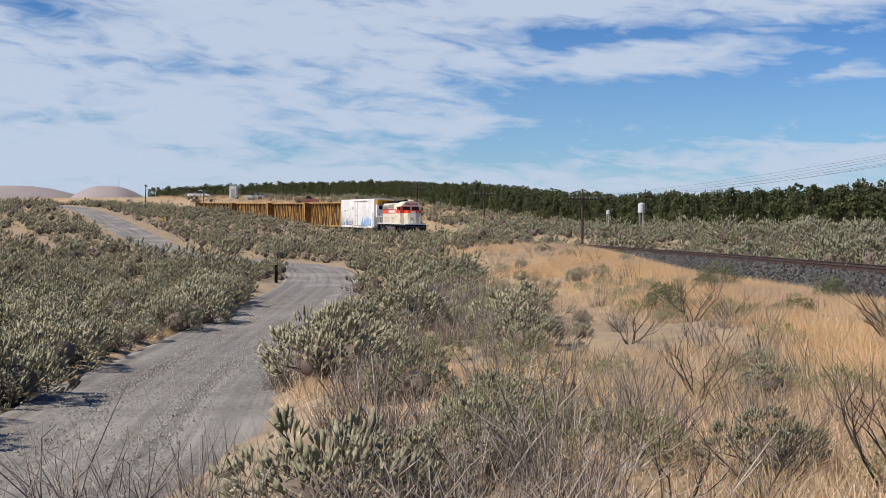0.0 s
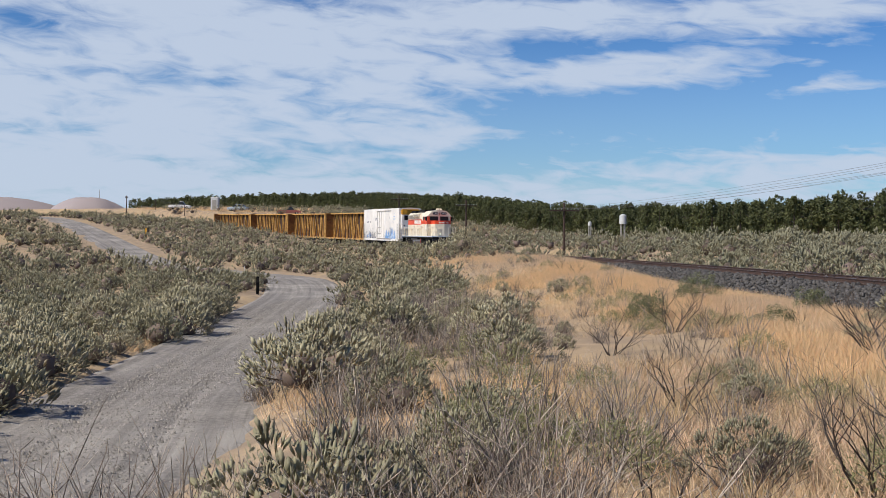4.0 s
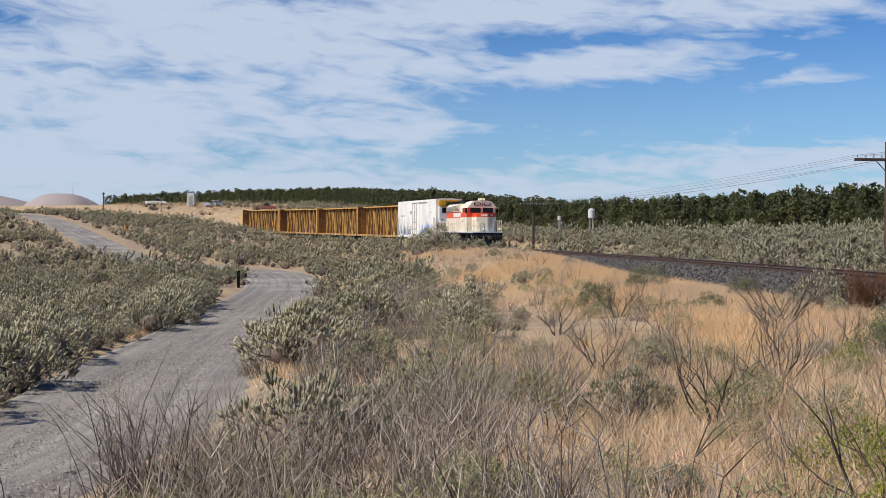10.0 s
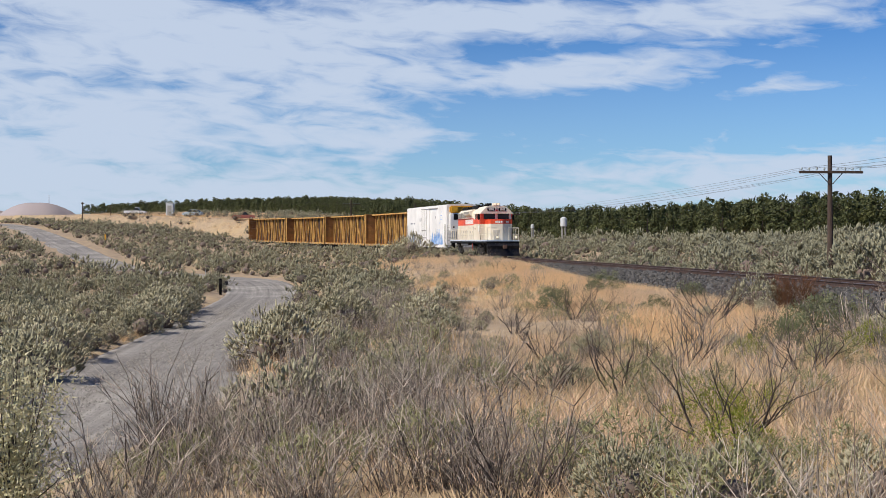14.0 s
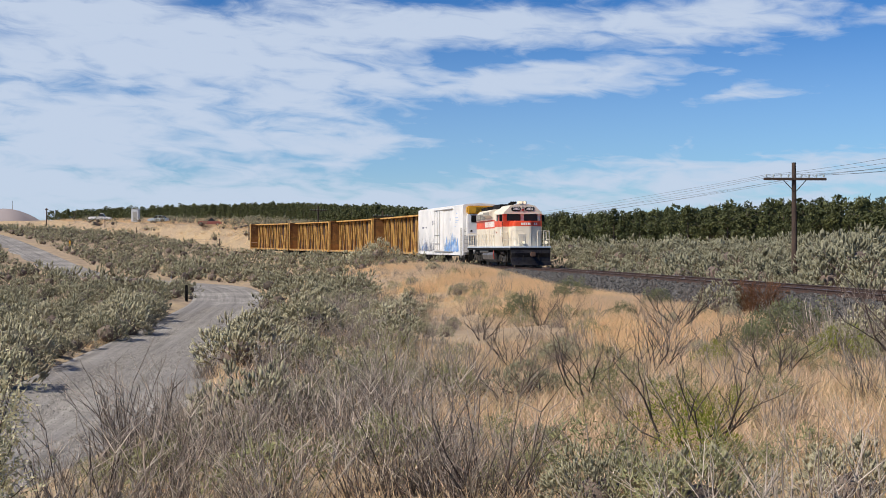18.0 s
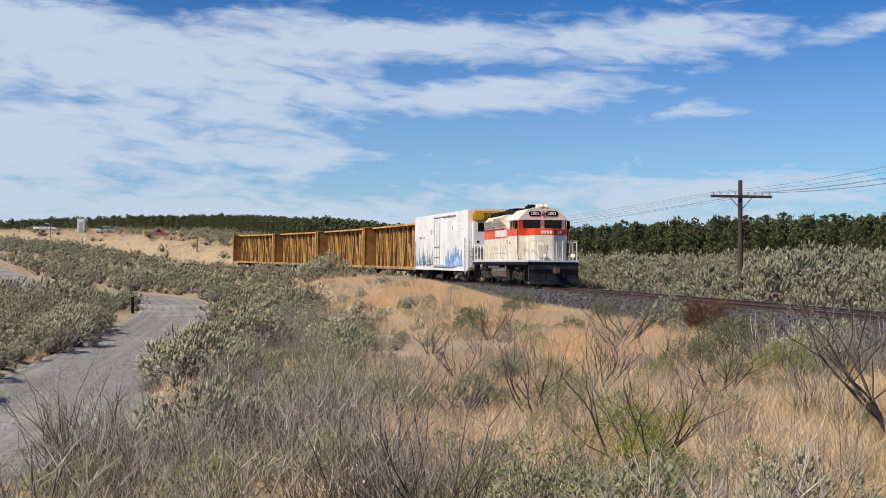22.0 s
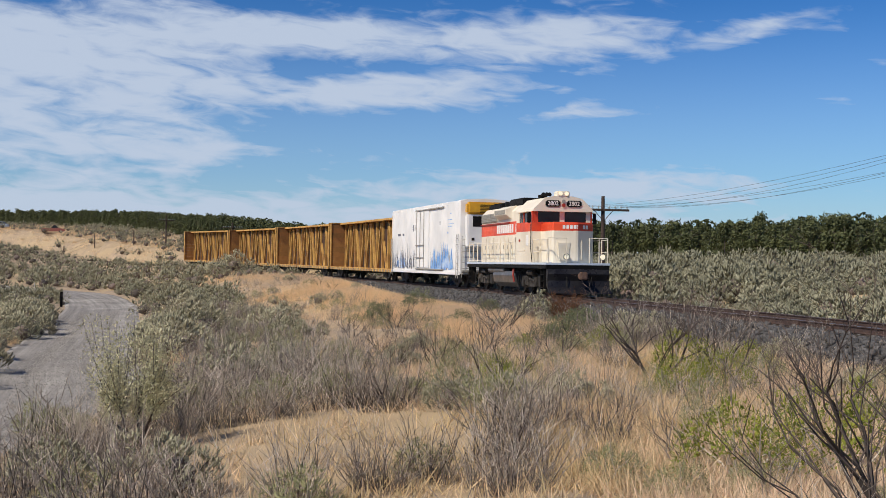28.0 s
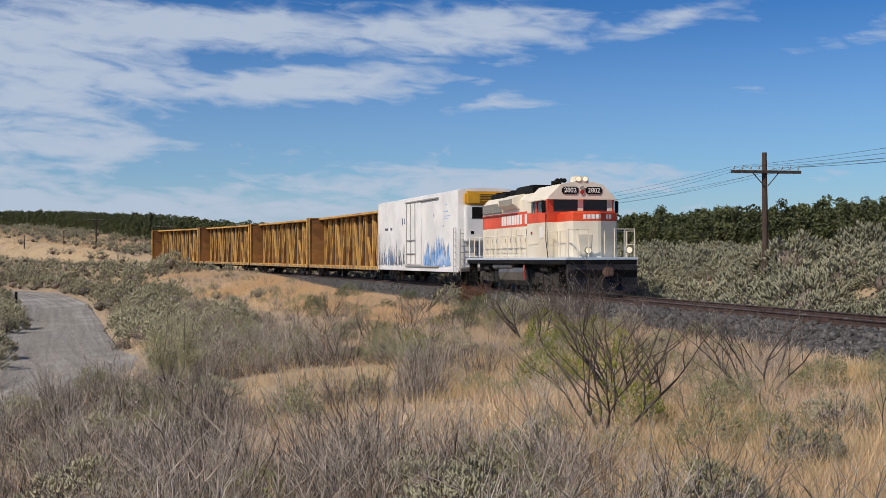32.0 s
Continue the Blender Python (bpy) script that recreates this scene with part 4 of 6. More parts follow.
def build_centerbeam(kind):
    car = thing("centerbeam_flatcar", "empty rust-brown centerbeam flatcar with tan braces", "flatcar", "centerbeam flatcars")
    L, W, Z0, Z1 = 10.15, 1.42, 0.92, 4.72
    rng = random.Random(kind)
    slab("deck", car, BROWN_CAR, -W, W, -L, L, Z0 - 0.16, Z0, 0.015)
    for sx in (1, -1):
        slab("side_sill", car, POST_TAN, min(sx * (W - 0.02), sx * (W + 0.03)), max(sx * (W - 0.02), sx * (W + 0.03)), -L, L, Z0 - 0.24, Z0 + 0.02, 0.01)
    # end bulkheads in boards, with tan edge posts
    for s in (1, -1):
        y0, y1 = sorted((s * L, s * (L - 0.22)))
        for k in range(9):
            z = Z0 + k * (Z1 - Z0) / 9
            slab("bulkhead_board", car, BROWN_CAR, -W + 0.07, W - 0.07, y0 + 0.04, y1 - 0.04, z + 0.006, z + (Z1 - Z0) / 9 - 0.006)
        for sx in (1, -1):
            slab("bulkhead_post", car, POST_TAN, min(sx * (W - 0.07), sx * (W + 0.02)), max(sx * (W - 0.07), sx * (W + 0.02)), y0 - 0.02, y1 + 0.02, Z0 - 0.1, Z1, 0.012)
        slab("bulkhead_cap", car, POST_TAN, -W, W, y0 - 0.01, y1 + 0.01, Z1, Z1 + 0.07, 0.01)
    slab("top_chord", car, POST_TAN, -0.62, 0.62, -L + 0.22, L - 0.22, Z1 - 0.12, Z1 + 0.05, 0.02, "tan-yellow top chord")
    # a solid sheet, coloured dark for the shaded truss openings behind the braces
    slab("center_web", car, WEB_SHADE, -0.05, 0.05, -L + 0.22, L - 0.22, Z0, Z1 - 0.12)
    # braces: uprights, each with a leaning mate; some short mates near the leading end
    n = 11
    pitch = (2 * L - 1.0) / n
    for sx in (1, -1):
        x0, x1 = sorted((sx * 0.06, sx * 0.24))
        for k in range(n):
            y = -L + 0.6 + k * pitch
            bm = bmesh.new()
            box(bm, x0, x1, y, y + 0.17, Z0, Z1 - 0.12)
            part("upright", bm, POST_TAN, car)
            d = pitch * (0.62 + 0.1 * rng.random())
            short = k in (n - 4, n - 2)
            zt = Z0 + 2.1 if short else Z1 - 0.2
            ya, yb = (y + d, y + 0.2) if k % 3 == 2 or short else (y + 0.22, y + d)
            bm = bmesh.new()
            prism(bm, [(ya, Z0), (ya + 0.18, Z0), (yb + 0.18, zt), (yb, zt)], x0, x1 - 0.02, "x")
            part("brace", bm, POST_TAN, car)
    me = None
    for sx in (1, -1):
        for k in range(24):
            y = -L + 0.5 + k * 0.83
            if me is None:
                bm = bmesh.new(); box(bm, -0.05, 0.05, -0.11, 0.11, -0.09, 0.09, 0.015)
                w = part("strap_winch", bm, WINCH_PALE, car)
                me = w.data
                w.matrix_basis = pose(sx * (W + 0.06), y, Z0 - 0.14)
            else:
                shared("strap_winch", me, car, pose(sx * (W + 0.06), y, Z0 - 0.14))
    slab("center_sill", car, BLACK, -0.35, 0.35, -L - 0.2, L + 0.2, 0.5, Z0 - 0.17)
    for s in (1, -1):
        bm = bmesh.new(); rod(bm, (0, s * (L + 0.1), 0.85), (0, s * (L + 0.4), 0.85), 0.12); part("coupler", bm, TRUCK_GRIME, car)
    for y in (-7.6, 7.6):
        freight_truck(car, y)
    return car


REEFER = build_reefer()
CARS = [(LOCO, 9.0), (REEFER, 28.03)]
for number in range(4):
    CARS.append((build_centerbeam(number), 37.3 + 10.15 + 20.87 * number))


# ---- plants ----
def blades(rng, P, D, length, width, face=None):
    """Flat pointed leaves, one at each place; face: the way their flat side looks, more or less."""
    n = len(P)
    D = D / np.linalg.norm(D, axis=1)[:, None]
    S = np.cross(D, rng.normal(size=(n, 3)) * (1.0 if face is None else 0.6) + (0 if face is None else face))
    S /= np.linalg.norm(S, axis=1)[:, None] + 1e-9
    l, w = length[:, None], width[:, None]
    V = np.stack([P - S * w, P + S * w, P + D * l], 1).reshape(-1, 3)
    F = np.arange(n * 3).reshape(n, 3)
    return V, F


def facing(rng, P, Nm, length, width, loose=0.55):
    """Leaflets that lie like scales, turned outwards from their clump."""
    n = len(P)
    Nm = Nm + rng.normal(size=(n, 3)) * loose
    Nm = Nm / (np.linalg.norm(Nm, axis=1)[:, None] + 1e-9)
    T = rng.normal(size=(n, 3)) + (0, 0, 0.8)
    T = T - Nm * (T * Nm).sum(1)[:, None]
    T /= np.linalg.norm(T, axis=1)[:, None] + 1e-9
    S = np.cross(Nm, T)
    l, w = length[:, None], width[:, None]
    V = np.stack([P - S * w - T * l * 0.4, P + S * w - T * l * 0.4, P + T * l * 0.6], 1).reshape(-1, 3)
    return V, np.arange(n * 3).reshape(n, 3)


def sprays(rng, P, D, length, width):
    """Slim upright leaf sprays: three-sided spindles, widest about their middle."""
    n = len(P)
    D = D / np.linalg.norm(D, axis=1)[:, None]
    S = np.cross(D, rng.normal(size=(n, 3)))
    S /= np.linalg.norm(S, axis=1)[:, None] + 1e-9
    T = np.cross(D, S)
    l, w = length[:, None], width[:, None]
    ring = [P + D * l * rng.uniform(0.0, 0.6, n)[:, None] + (S * math.cos(k * math.tau / 3) + T * math.sin(k * math.tau / 3)) * w * rng.uniform(0.5, 1.5, n)[:, None] for k in range(3)]
    V = np.stack([P - D * l * 0.35, *ring, P + D * l * 0.75], 1).reshape(-1, 3)
    b = np.arange(n)[:, None] * 5
    F = np.concatenate([b + c for k in range(3) for c in ((0, 1 + (k + 1) % 3, 1 + k), (4, 1 + k, 1 + (k + 1) % 3))])
    return V, F


def tubes(segs):
    """Three-sided tapered twigs. segs: rows of x0 y0 z0 x1 y1 z1 r0 r1."""
    s = np.asarray(segs, float)
    p, q, r0, r1 = s[:, :3], s[:, 3:6], s[:, 6], s[:, 7]
    t = q - p
    t /= np.linalg.norm(t, axis=1)[:, None] + 1e-9
    u = np.cross(t, np.where(np.abs(t[:, 2:3]) < 0.9, (0, 0, 1.0), (1.0, 0, 0)))
    u /= np.linalg.norm(u, axis=1)[:, None] + 1e-9
    w = np.cross(t, u)
    V = []
    for c, r in ((p, r0), (q, r1)):
        for k in range(3):
            V.append(c + (u * math.cos(k * math.tau / 3) + w * math.sin(k * math.tau / 3)) * r[:, None])
    V = np.stack(V, 1).reshape(-1, 3)
    b = np.arange(len(s))[:, None] * 6
    F = np.concatenate([b + c for k in range(3) for c in ((k, (k + 1) % 3, 3 + (k + 1) % 3), (k, 3 + (k + 1) % 3, 3 + k))])
    return V, F


class Shape:
    """Triangles with a material index for each face."""

    def __init__(self):
        self.V, self.F, self.M, self.n = [], [], [], 0

    def add(self, VF, mi=0):
        V, F = VF
        self.V.append(V), self.F.append(F + self.n), self.M.append(np.full(len(F), mi))
        self.n += len(V)
        return self

    def arrays(self):
        return np.concatenate(self.V), np.concatenate(self.F), np.concatenate(self.M)

    def mesh(self, name, mats):
        return mesh_of(name, *self.arrays(), mats)

    def pieces(self, names, mats):
        """A mesh for each material: rows of part name and mesh."""
        V, F, M = self.arrays()
        out = []
        for i, (nm, mat) in enumerate(zip(names, mats)):
            f = F[M == i]
            used, inv = np.unique(f, return_inverse=True)
            out.append((nm, mesh_of(nm, V[used], inv.reshape(f.shape), np.zeros(len(f)), [mat])))
        return out


def mesh_of(name, V, F, M, mats):
    me = bpy.data.meshes.new(name)
    me.vertices.add(len(V))
    me.vertices.foreach_set("co", np.ascontiguousarray(V, dtype=np.float32).ravel())
    me.loops.add(F.size)
    me.loops.foreach_set("vertex_index", np.ascontiguousarray(F, dtype=np.int32).ravel())
    me.polygons.add(len(F))
    me.polygons.foreach_set("loop_start", np.arange(0, F.size, F.shape[1], dtype=np.int32))
    me.polygons.foreach_set("material_index", np.ascontiguousarray(M, dtype=np.int32))
    for m in mats:
        me.materials.append(m)
    me.polygons.foreach_set("use_smooth", np.ones(len(F), dtype=bool))
    me.update(calc_edges=True)
    return me


def merge(shapes, places):
    """Many copies of a few shapes in one. places: rows of x y z size turn kind."""
    VV, FF, MM, n = [], [], [], 0
    arr = [s.arrays() for s in shapes]
    for x, y, z, k, turn, i in places:
        V, F, M = arr[int(i) % len(arr)]
        c, s = math.cos(turn), math.sin(turn)
        R = np.array(((c, -s, 0), (s, c, 0), (0, 0, 1.0)))
        VV.append((V * k) @ R.T + (x, y, z)), FF.append(F + n), MM.append(M)
        n += len(V)
    return np.concatenate(VV), np.concatenate(FF), np.concatenate(MM)


def round_base(level):
    bm = bmesh.new()
    bmesh.ops.create_icosphere(bm, subdivisions=level, radius=1.0)
    V = np.array([v.co[:] for v in bm.verts])
    F = np.array([[v.index for v in f.verts] for f in bm.faces])
    bm.free()
    return V, F


CLUMP = {1: round_base(1)}


def sage_shape(seed, leaves, leaf, high=1.0, wide=0.75, lobes=14, bare=0.0, thick=0.16, stems=True, level=1, fill=0, spray=0.18):
    """A rounded shrub about one metre high: a dome of many small leafy puffs with gaps between them, on woody stems;
    with fill, a dark core stands in for the shade in the gaps.
    """
    rng = np.random.default_rng(seed)
    sh = Shape()
    k = np.arange(lobes)
    up = 1.0 - (k + 0.5) / lobes * 0.93
    a = k * 2.399 + rng.normal(size=lobes) * 0.3
    flat = np.sqrt(1 - up ** 2)
    reach = rng.uniform(0.66, 1.04, lobes)
    skew = 1 + 0.22 * np.cos(a - rng.uniform(0, 6.28)) + 0.12 * np.cos(2 * a + rng.uniform(0, 6.28))
    C = np.c_[np.cos(a) * flat * wide * reach * skew, np.sin(a) * flat * wide * reach * skew, (0.16 + 0.72 * up * reach) * high]
    out = np.c_[np.cos(a) * flat, np.sin(a) * flat, up * 0.9 + 0.1]
    R = rng.uniform(0.15, 0.27, lobes) * (14.0 / lobes) ** 0.3 * wide / 0.62
    # a dark lump inside the dome paints the shade between the puffs
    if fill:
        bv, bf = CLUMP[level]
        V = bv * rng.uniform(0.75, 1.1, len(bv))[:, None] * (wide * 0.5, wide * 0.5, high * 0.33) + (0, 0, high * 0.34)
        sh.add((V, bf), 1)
    if fill:
        m = int(fill)
        i = rng.integers(0, lobes, m)
        e = rng.normal(size=(m, 3)) + out[i] * 1.2
        e /= np.linalg.norm(e, axis=1)[:, None]
        P = C[i] + e * (R[i] * rng.uniform(0.5, 0.95, m))[:, None]
        P[:, 2] = np.maximum(P[:, 2], 0.04)
        D = e * 0.6 + out[i] * 0.5 + (0, 0, 0.75) + rng.normal(size=(m, 3)) * 0.25
        size = spray * rng.uniform(0.5, 1.5, m)
        sh.add(sprays(rng, P, D, size, size * rng.uniform(0.11, 0.19, m)), 0)
    i = rng.integers(0, lobes, leaves)
    e = rng.normal(size=(leaves, 3)) + out[i] * 0.9
    e /= np.linalg.norm(e, axis=1)[:, None]
    P = C[i] + e * (R[i] * (0.45 + 0.65 * rng.random(leaves) ** 0.6))[:, None] * (1, 1, 1.15)
    P[:, 2] = np.maximum(P[:, 2], 0.03)
    n = int(leaves * 0.55)
    size = leaf * rng.uniform(0.6, 1.4, leaves)
    sh.add(facing(rng, P[:n], e[:n] + (0, 0, 0.25), size[:n] * 0.8, size[:n] * thick * 1.7, 0.38), 0)
    D = e * 0.8 + out[i] * 0.4 + (0, 0, 0.45) + rng.normal(size=(leaves, 3)) * 0.3
    sh.add(blades(rng, P[n:], D[n:], size[n:] * 1.15, size[n:] * thick, e[n:] + (0, 0, 0.4)), 0)
    if not stems:
        return sh
    segs = []
    for c in C[::2]:
        base = rng.normal(size=3) * (0.06, 0.06, 0)
        mid = (base + c) / 2 + rng.normal(size=3) * 0.06
        segs += [(*base, *mid, 0.02, 0.013), (*mid, *c, 0.013, 0.006)]
    for _ in range(int(bare * 22)):
        j = rng.integers(0, lobes)
        q = C[j] + out[j] * (R[j] + rng.uniform(0.02, 0.2)) + rng.normal(size=3) * 0.06
        segs.append((*C[j], *q, 0.006, 0.002))
    return sh.add(tubes(segs), 1)


def twig_shape(seed, stems, high=1.0, spread=0.55, thin=0.007, forks=4, split=False):
    """Grey dead brush: many thin stems that fan out of one foot, fork and fork again."""
    rng = np.random.default_rng(seed)
    main, fine = [], []
    for _ in range(stems):
        a, r = rng.uniform(0, math.tau), rng.uniform(0, 0.35) ** 0.7 * 0.5
        p = np.array((math.cos(a) * r, math.sin(a) * r, -0.03))
        h = high * rng.uniform(0.4, 1.0)
        lean = spread * rng.uniform(0.1, 1.25)
        d = np.array((math.cos(a) * lean, math.sin(a) * lean, 1.0))
        t = thin * rng.uniform(0.6, 1.5)
        pts = [p]
        for k in range(3):
            d = d + rng.normal(size=3) * (0.22, 0.22, 0.08) + (0, 0, 0.12)
            q = pts[-1] + d / np.linalg.norm(d) * h / 3
            main.append((*pts[-1], *q, t * (1 - k * 0.22), t * (0.78 - k * 0.22)))
            pts.append(q)
        for _ in range(forks):
            k = rng.integers(1, 4)
            e = d + rng.normal(size=3) * (0.75, 0.75, 0.35)
            q = pts[k] + e / np.linalg.norm(e) * h * rng.uniform(0.12, 0.36)
            fine.append((*pts[k], *q, t * 0.55, t * 0.3))
            e = e + rng.normal(size=3) * (0.6, 0.6, 0.3)
            fine.append((*q, *(q + e / np.linalg.norm(e) * h * rng.uniform(0.06, 0.16)), t * 0.32, t * 0.18))
    for _ in range(stems):
        a, r = rng.uniform(0, math.tau), 0.42 * math.sqrt(rng.random())
        p = np.array((math.cos(a) * r, math.sin(a) * r, -0.02))
        q = p + np.array((rng.normal() * 0.14, rng.normal() * 0.14, high * rng.uniform(0.12, 0.4)))
        main.append((*p, *q, thin * 0.7, thin * 0.35))
    return Shape().add(tubes(main), 0).add(tubes(fine), 1 if split else 0)


def dead_tree_shape(seed, high=1.6, spread=0.9, limbs=5, thick=0.03):
    """A bare shrub: crooked dark limbs that fan out of one foot, bend upwards and end in pale fine twigs."""
    rng = np.random.default_rng(seed)
    limb, tip = [], []

    def grow(p, d, length, r, depth):
        n = 4 if depth == 2 else 3
        for k in range(n):
            d = d + rng.normal(size=3) * (0.24, 0.24, 0.10) + (0, 0, 0.10)
            d = d / np.linalg.norm(d)
            q = p + d * length / n
            (limb if depth else tip).append((*p, *q, r, r * 0.84))
            p, r = q, r * 0.84
            if depth and k:
                for _ in range(2 if k == n - 1 or depth == 1 else 1):
                    e = d + rng.normal(size=3) * (0.62, 0.62, 0.3)
                    e = e / np.linalg.norm(e)
                    e[2] = abs(e[2]) * 0.8 + 0.25
                    grow(p, e, length * rng.uniform(0.45, 0.75), r * (0.62 if depth == 2 else 0.5), depth - 1)
            elif not depth and k == 1:
                e = d + rng.normal(size=3) * (0.6, 0.6, 0.3)
                tip.append((*p, *(p + e / np.linalg.norm(e) * length * 0.5), r * 0.7, r * 0.35))

    for k in range(limbs):
        a = k * math.tau / limbs + rng.normal() * 0.5
        d = np.array((math.cos(a) * spread * rng.uniform(0.4, 1.2), math.sin(a) * spread * rng.uniform(0.4, 1.2), 1.0))
        grow(np.array((math.cos(a) * 0.05, math.sin(a) * 0.05, -0.06)), d / np.linalg.norm(d), high * rng.uniform(0.5, 0.75), thick * rng.uniform(0.65, 1.2), 2)
    return Shape().add(tubes(limb), 0).add(tubes(tip), 1)


def grass_shape(seed, n, high, spread):
    rng = np.random.default_rng(seed)
    P = np.c_[rng.normal(size=(n, 2)) * spread, np.zeros(n)]
    D = np.c_[rng.normal(size=(n, 2)) * 0.62 + (0.15, 0.0), np.ones(n)]
    return Shape().add(blades(rng, P, D, high * rng.uniform(0.5, 1.2, n), rng.uniform(0.003, 0.008, n)))


def place_one(name, me, x, y, size, turn, label, category, group="", lean=0.0, lift=0.0):
    ob = new(name, None if isinstance(me, list) else me)
    if isinstance(me, list):
        for nm, piece in me:
            tagged(shared(nm, piece, ob), kind="stuff")
    ob.matrix_basis = Matrix.Translation((x, y, earth_z(x, y) - 0.03 + lift)) @ Euler((lean, 0, turn)).to_matrix().to_4x4() @ Matrix.Scale(size, 4)
    return tagged(ob, label, category, group)


def orchard_front(a):
    return 30 + 13 * (1 - step(92, 138, a)) + 0.24 * max(0.0, a - 215)


def in_sight(x, y, spare=3.0):
    """Whether the ground there can come into view from the camera's stretch of way."""
    for ex, ey, a0, a1 in ((-1.0, 7.0, -27.0, 17.5), (0.0, 0.0, -25.0, 28.0), (-2.65, -18.0, -13.5, 33.0)):
        if a0 - spare < math.degrees(math.atan2(x - ex, y - ey)) < a1 + spare and y > ey + 7:
            return True
    return False


def zone(x, y):
    """What grows at a place: name of the cover, or none."""
    a, off = track_near(x, y)
    if abs(off) < 3.1 or road_distance(x, y) < (2.7 if y < 100 else 4.6):
        return None
    n = noise.noise((x * 0.11, y * 0.11, 7.0)) + 0.5 * noise.noise((x * 0.35, y * 0.35, 2.0))
    if off > 0:
        if off > orchard_front(a) - 2.5:
            return None
        if a > 185:
            return "field_sage" if n > -0.1 else "field"
        return "tall_sage"
    k = int(np.argmin(((ROAD_XY - (x, y)) ** 2).sum(1)))
    t = ROAD[min(k + 1, len(ROAD) - 1)] - ROAD[max(k - 1, 0)]
    left = t.x * (y - ROAD[k].y) - t.y * (x - ROAD[k].x) > 0
    if left and y > 12:
        return "sand" if n > (0.34 if y < 100 else 0.16) else "sage"
    if y > 118:
        return "sand" if n > 0.24 else "sage"
    if 11 < y < 26 and road_distance(x, y) < (4.2 if y < 20 else 3.4):
        return "verge"
    if off > -13 and 16 < a < 90 + 8 * n and n < 0.45:
        return "pale" if off < -7.5 + 6 * n and y > 9 else "gold"
    if y > 62:
        return "sage" if n < 0.45 else "gold"
    if y > 34:
        return ("brush" if n < 0.02 else "sage") if n < 0.38 else "gold"
    if x < (0.8 if y > 12 else 2.4) - 0.03 * y + 2.0 * n:
        return "brush" if n < 0.30 or y < 13 else "gold"
    return "brush" if y < 9 and x < 0.5 + 0.12 * y + 2.2 * n or n > 0.42 and y < 26 else "pale"


# woody_stem also holds the painted shade core of shrubs with fill
LEAF_PARTS = ("foliage", "woody_stem")
BRUSH_PARTS = ("woody_stem", "twig_mass")
SAGE_CLOSE = [sage_shape(10 + s, 1700, 0.038, 0.86, 0.70, 30, 0.6, 0.16, True, 1, 850, 0.085).pieces(LEAF_PARTS, [SAGE, TIP_AND_SHADE_CORE]) for s in range(4)]
SAGE_NEAR = [sage_shape(s, 1000, 0.055, 0.86, 0.70, 24, 0.4, 0.17, True, 1, 420, 0.13).pieces(LEAF_PARTS, [SAGE, TIP_AND_SHADE_CORE]) for s in range(6)]
PALE_NEAR = [sage_shape(20 + s, 1000, 0.065, 1.1, 0.85, 26, 0.15, 0.17, True, 1, 440, 0.16).pieces(LEAF_PARTS, [SAGE_PALE, TIP_AND_SHADE_CORE]) for s in range(5)]
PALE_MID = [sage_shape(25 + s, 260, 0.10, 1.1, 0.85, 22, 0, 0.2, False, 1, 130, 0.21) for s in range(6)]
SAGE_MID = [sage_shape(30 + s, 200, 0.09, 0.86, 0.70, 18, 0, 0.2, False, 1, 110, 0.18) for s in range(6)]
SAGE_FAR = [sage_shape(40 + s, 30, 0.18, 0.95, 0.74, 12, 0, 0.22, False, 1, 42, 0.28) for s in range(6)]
GREEN_BRUSH = [sage_shape(50 + s, 1500, 0.07, 0.75, 0.6, 18, 1.5, 0.09, fill=0).pieces(LEAF_PARTS, [OLIVE_LEAF, TWIG]) for s in range(3)]
BRUSH = [twig_shape(60 + s, 34, 1.0, 0.66, 0.0066, 4, True).pieces(BRUSH_PARTS, ([DARK_TWIG, BROWN_TWIG], [TIP_AND_SHADE_CORE, TWIG], [BROWN_TWIG, TWIG])[s % 3]) for s in range(6)]
SHRUB_BARE = [dead_tree_shape(80 + s, 1.4, 0.75, 4, 0.02).pieces(("branch_frame", "twig_mass"), [DARK_TWIG, BROWN_TWIG] if s < 3 else [BROWN_TWIG, TWIG]) for s in range(6)]


